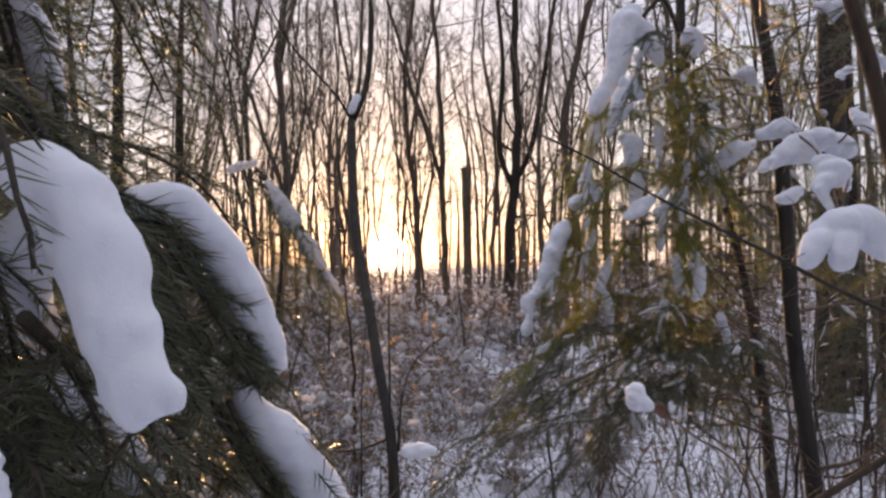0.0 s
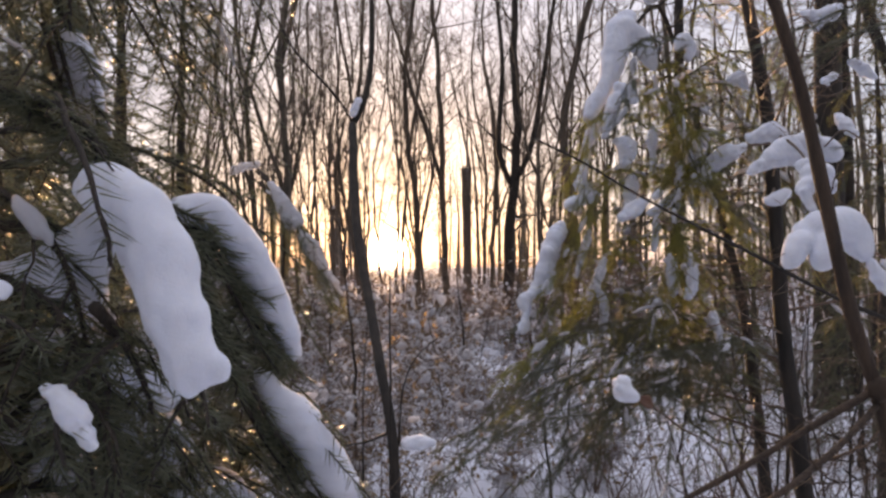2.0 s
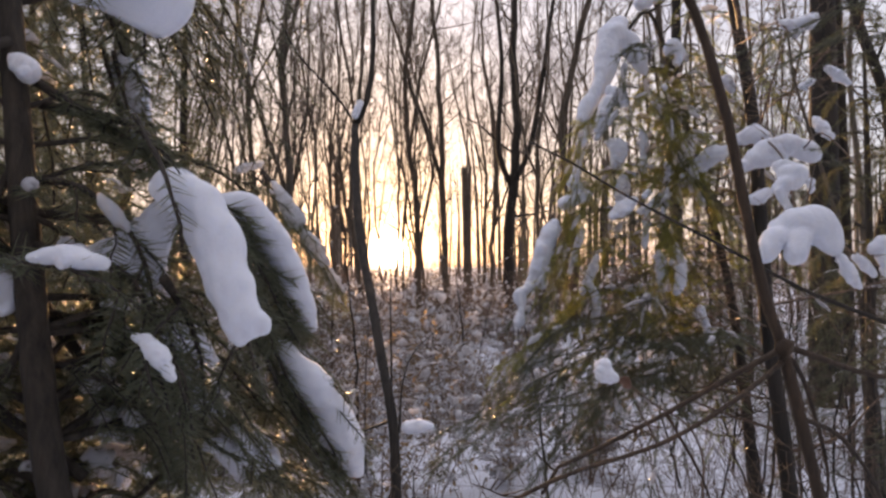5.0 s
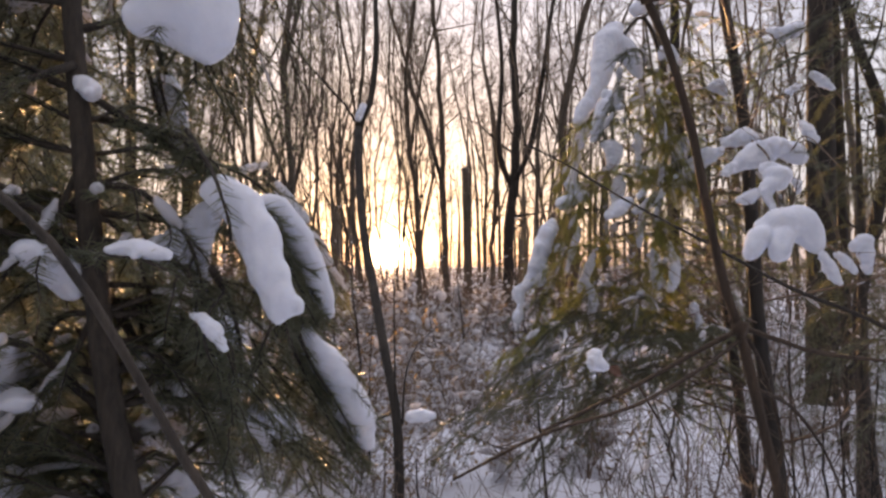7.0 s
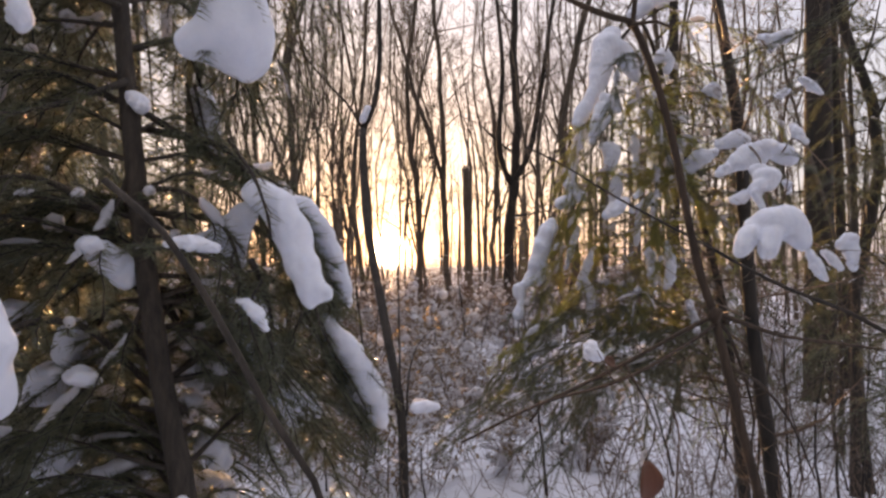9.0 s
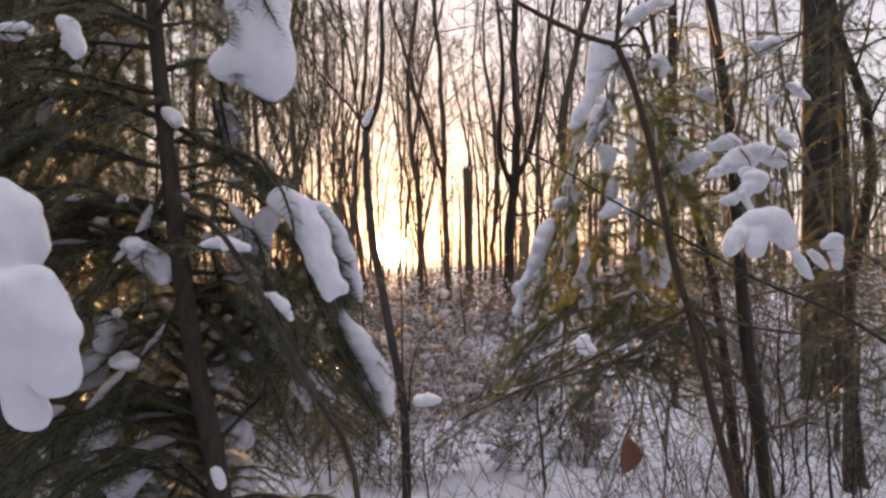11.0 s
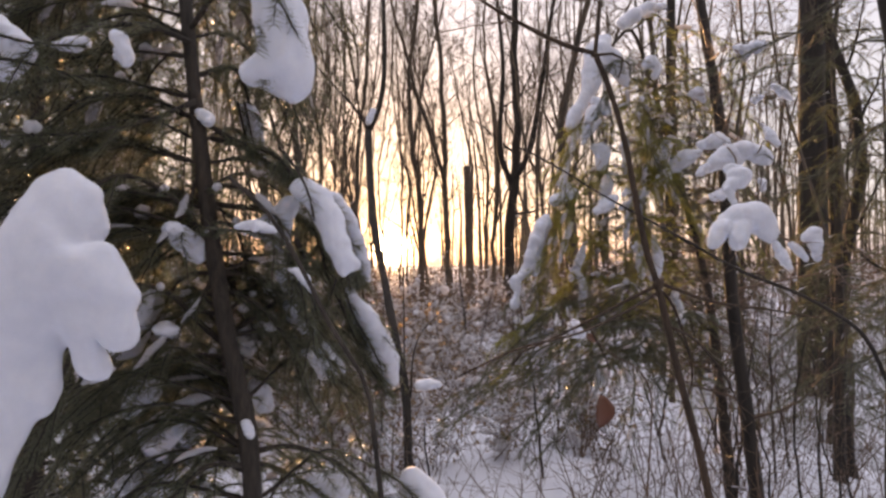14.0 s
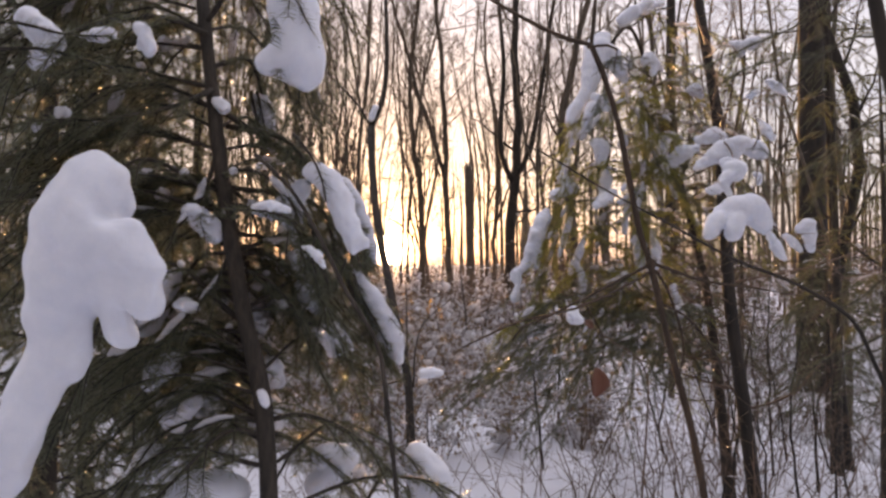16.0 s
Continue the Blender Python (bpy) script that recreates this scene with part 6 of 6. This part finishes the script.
snow_cap([[((1.859, 2.9, 2.378), 0.0264), ((1.905, 2.9, 2.342), 0.0293), ((1.958, 2.9, 2.301), 0.0176)]], "small cap of snow on a branch", 0.12, 0.7, ragged=0.6)
snow_cap([[((1.79, 3.0, 2.314), 0.0241), ((1.833, 3.0, 2.339), 0.0271)]], "small cap of snow on a branch", 0.12, 0.7, ragged=0.6)

# a pine standing to the side, whose sprays reach into the view
SIDE = thing("pine_tree", (2.75, 2.3, on_ground(2.75, 2.3)), "young pine reaching thin needled sprays across the clearing", "tree")
side_at = np.array(SIDE.location)
g = Geo()
tube(g, glide([(0, 0, 0), (0.02, 0, 1.4), (-0.05, 0.03, 3.4)], 0.2), 0.05, 0.02, 10, 0.04, np.random.default_rng(31))
part("trunk", g, BARK_PINE, SIDE)
for k, pts in enumerate(([(2.73, 2.3, 2.6), (2.024, 2.4, 2.713), (1.839, 2.6, 2.583), (1.601, 2.75, 2.509), (1.384, 2.85, 2.411)],
                         [(2.73, 2.3, 2.3), (2.016, 2.3, 2.448), (1.848, 2.4, 2.382), (1.639, 2.5, 2.37), (1.474, 2.6, 2.278)],
                         [(2.73, 2.3, 1.9), (2.186, 2.4, 2.08), (2.042, 2.6, 1.883), (1.882, 2.7, 1.837), (1.744, 2.8, 1.979)],
                         [(2.73, 2.3, 1.2), (2.151, 2.2, 1.285), (1.943, 2.3, 1.119), (1.776, 2.4, 1.098), (1.683, 2.5, 1.004)],
                         [(2.73, 2.3, 0.9), (2.147, 2.2, 1.019), (1.933, 2.2, 0.912), (1.747, 2.2, 0.859), (1.612, 2.2, 0.727)])):
    fir_branch(SIDE, [np.array(p) - side_at for p in pts], 0.008, 820 + k, 0.24, 300, 0.045, 0.0022, 0.07, 0.3, NEEDLE)

LOW = thing("bare_sapling", ((0.703, 1.8, 0.956)[0], 1.8, on_ground(0.9, 1.8)), "thin arching twig with a snow cap and a dry leaf", "sapling", "thin saplings")
g = Geo()
tube(g, glide([(0, 0, 0)] + [np.array(p) - np.array(LOW.location) for p in ((0.822, 1.8, 0.806), (0.778, 1.8, 0.933), (0.681, 1.78, 0.991), (0.585, 1.76, 1.062), (0.494, 1.75, 1.108))], 0.05), 0.006, 0.0025, 6, 0.06, np.random.default_rng(33))
part("stem", g, BARK_TWIG, LOW)

# a leaning trunk to the side of the way
LEAN = thing("bare_tree", ((2.235, 1.7, 0.091)[0], 1.7, on_ground(2.2, 1.7)), "leaning brown trunk lit orange along its edge", "tree", "bare trees of the wood")
lean_at = np.array(LEAN.location)
g = Geo()
lean_line = glide([(0, 0, 0)] + [np.array(p) - lean_at for p in ((1.902, 1.7, 1.425), (1.78, 1.7, 1.99), (1.709, 1.7, 2.378), (1.638, 1.75, 2.983), (1.561, 1.8, 3.858))], 0.15)
tube(g, lean_line, 0.04, 0.02, 10, 0.05, np.random.default_rng(36))
part("trunk", g, BARK_PINE, LEAN)
g = Geo()
twigs_of(g, lean_line, 0.03, np.random.default_rng(37), 10, 0.8, 0.4, 1, 0.7, 3)
part("twigs", g, BARK_TWIG, LEAN)

# long thin switch crossing in front of it
SWITCH = thing("bare_sapling", (2.15, 1.5, on_ground(2.15, 1.5)), "long thin bowed switch reaching across the clearing", "sapling", "thin saplings")
g = Geo()
sw = glide([(0, 0, 0)] + [np.array(p) - np.array(SWITCH.location) for p in ((1.573, 1.6, 1.059), (1.449, 1.75, 1.216), (1.246, 1.95, 1.338), (1.067, 2.2, 1.496), (0.792, 2.5, 1.716), (0.581, 2.7, 1.896), (0.414, 2.85, 2.017))], 0.06)
tube(g, sw, 0.011, 0.0045, 7, 0.06, np.random.default_rng(14))
part("stem", g, BARK_DARK, SWITCH)
g = Geo()
twigs_of(g, sw, 0.008, np.random.default_rng(15), 5, 0.22, 0.1, 1, 0.66, 3)
part("twigs", g, BARK_TWIG, SWITCH)


# ---- the knotty brown stem close by, forked above and below ----
KNOT = thing("young_tree", ((0.755, 0.6, -0.362)[0], 0.6, on_ground(0.7, 0.6)), "knotty brown young tree with bare forked twigs", "tree")
knot_at = np.array(KNOT.location)


def knot(points, step=0.03):
    return glide([np.array(p) - knot_at for p in points], step)


def shoot(points, r0, r1, name, seed, twigs=0, reach=0.2):
    gg = Geo()
    ln = knot(points)
    tube(gg, ln, r0 * 0.88, r1 * 0.88, 9, 0.07, np.random.default_rng(seed))
    ob = part(name, gg, BARK_KNOT, KNOT)
    if twigs:
        t2 = Geo()
        twigs_of(t2, ln, r0 * 0.8, np.random.default_rng(seed + 1), twigs, reach, 0.2, 1, 0.15, 3, 0.0012)
        part("twigs", t2, BARK_KNOT, ob)


shoot([knot_at, (0.583, 0.6, 0.819), (0.558, 0.6, 0.945), (0.516, 0.605, 1.115), (0.472, 0.613, 1.316), (0.449, 0.615, 1.39), (0.427, 0.62, 1.506), (0.405, 0.63, 1.642), (0.37, 0.635, 1.771), (0.341, 0.644, 1.85)],
      0.0135, 0.0075, "trunk", 1)
shoot([(0.341, 0.644, 1.85), (0.276, 0.63, 1.862), (0.193, 0.62, 1.897), (0.097, 0.6, 1.943), (-0.023, 0.58, 2.016)], 0.007, 0.003, "limb", 2, 4)
shoot([(0.341, 0.644, 1.847), (0.351, 0.65, 1.935), (0.358, 0.66, 2.051), (0.354, 0.67, 2.197)], 0.006, 0.003, "limb", 3, 4)
shoot([(0.333, 0.644, 1.844), (0.37, 0.6, 1.835), (0.388, 0.58, 1.818), (0.376, 0.57, 1.773)], 0.004, 0.002, "limb", 4)
shoot([(0.47, 0.613, 1.316), (0.406, 0.6, 1.287), (0.306, 0.585, 1.237), (0.192, 0.57, 1.185), (0.161, 0.56, 1.175), (0.139, 0.55, 1.145)], 0.0048, 0.0026, "limb", 5, 3, 0.1)
shoot([(0.475, 0.613, 1.302), (0.379, 0.55, 1.26), (0.273, 0.5, 1.221), (0.141, 0.45, 1.195), (0.022, 0.42, 1.145)], 0.004, 0.0022, "limb", 6, 3, 0.1)
shoot([(0.473, 0.613, 1.322), (0.529, 0.62, 1.302), (0.611, 0.64, 1.277), (0.731, 0.66, 1.261), (0.867, 0.68, 1.239)], 0.005, 0.002, "limb", 7, 3, 0.1)
shoot([(0.495, 0.605, 1.225), (0.575, 0.66, 1.188), (0.663, 0.72, 1.098), (0.748, 0.8, 0.974)], 0.004, 0.002, "limb", 8, 5)
shoot([(0.483, 0.61, 1.302), (0.522, 0.65, 1.261), (0.58, 0.7, 1.105), (0.558, 0.72, 1.003)], 0.004, 0.0018, "limb", 9, 4)
KNOT_BULGE = Geo()
lump_into(KNOT_BULGE, np.array((0.471, 0.612, 1.313)) - knot_at, (0.0108, 0.0108, 0.017), np.random.default_rng(2), 2, 0.5)
part("knot", KNOT_BULGE, BARK_KNOT, KNOT, "swollen knot where the limbs leave")


def leaf_thing(at, size, turn, label):
    """A curled dry leaf on its stalk."""
    g = Geo()
    n = 9
    for i in range(n):
        u = i / (n - 1)
        w = math.sin(math.pi * min(1, u * 0.93 + 0.05)) ** 0.8 * 0.42
        for s in (-1, -0.5, 0, 0.5, 1):
            g.v.append(np.array([[u, s * w, 0.22 * s * s * w + 0.15 * math.sin(u * 3)]]) * size)
    k = np.arange(n - 1)[:, None] * 5 + np.arange(4)[None]
    k = k.ravel()
    g.q.append(np.stack([k, k + 1, k + 6, k + 5], -1))
    g.n = n * 5
    ob = new("dry_leaf", g.mesh("dry_leaf", RED_LEAF))
    ob.modifiers.new("thickness", "SOLIDIFY").thickness = 0.0006
    ob.matrix_world = Matrix.LocRotScale(at, Euler([radians(a) for a in turn]), None)
    return tagged(ob, label, "leaf", "dry leaves")


leaf_thing((0.325, 0.53, 1.087), 0.066, (80, 95, 20), "curled russet dry leaf hanging from a twig")
leaf_thing((0.545, 1.75, 1.083), 0.05, (60, 30, 10), "curled russet dry leaf under a snow cap")
shoot([(0.306, 0.585, 1.237), (0.348, 0.55, 1.137), (0.325, 0.53, 1.087)], 0.0025, 0.0012, "twig", 10)
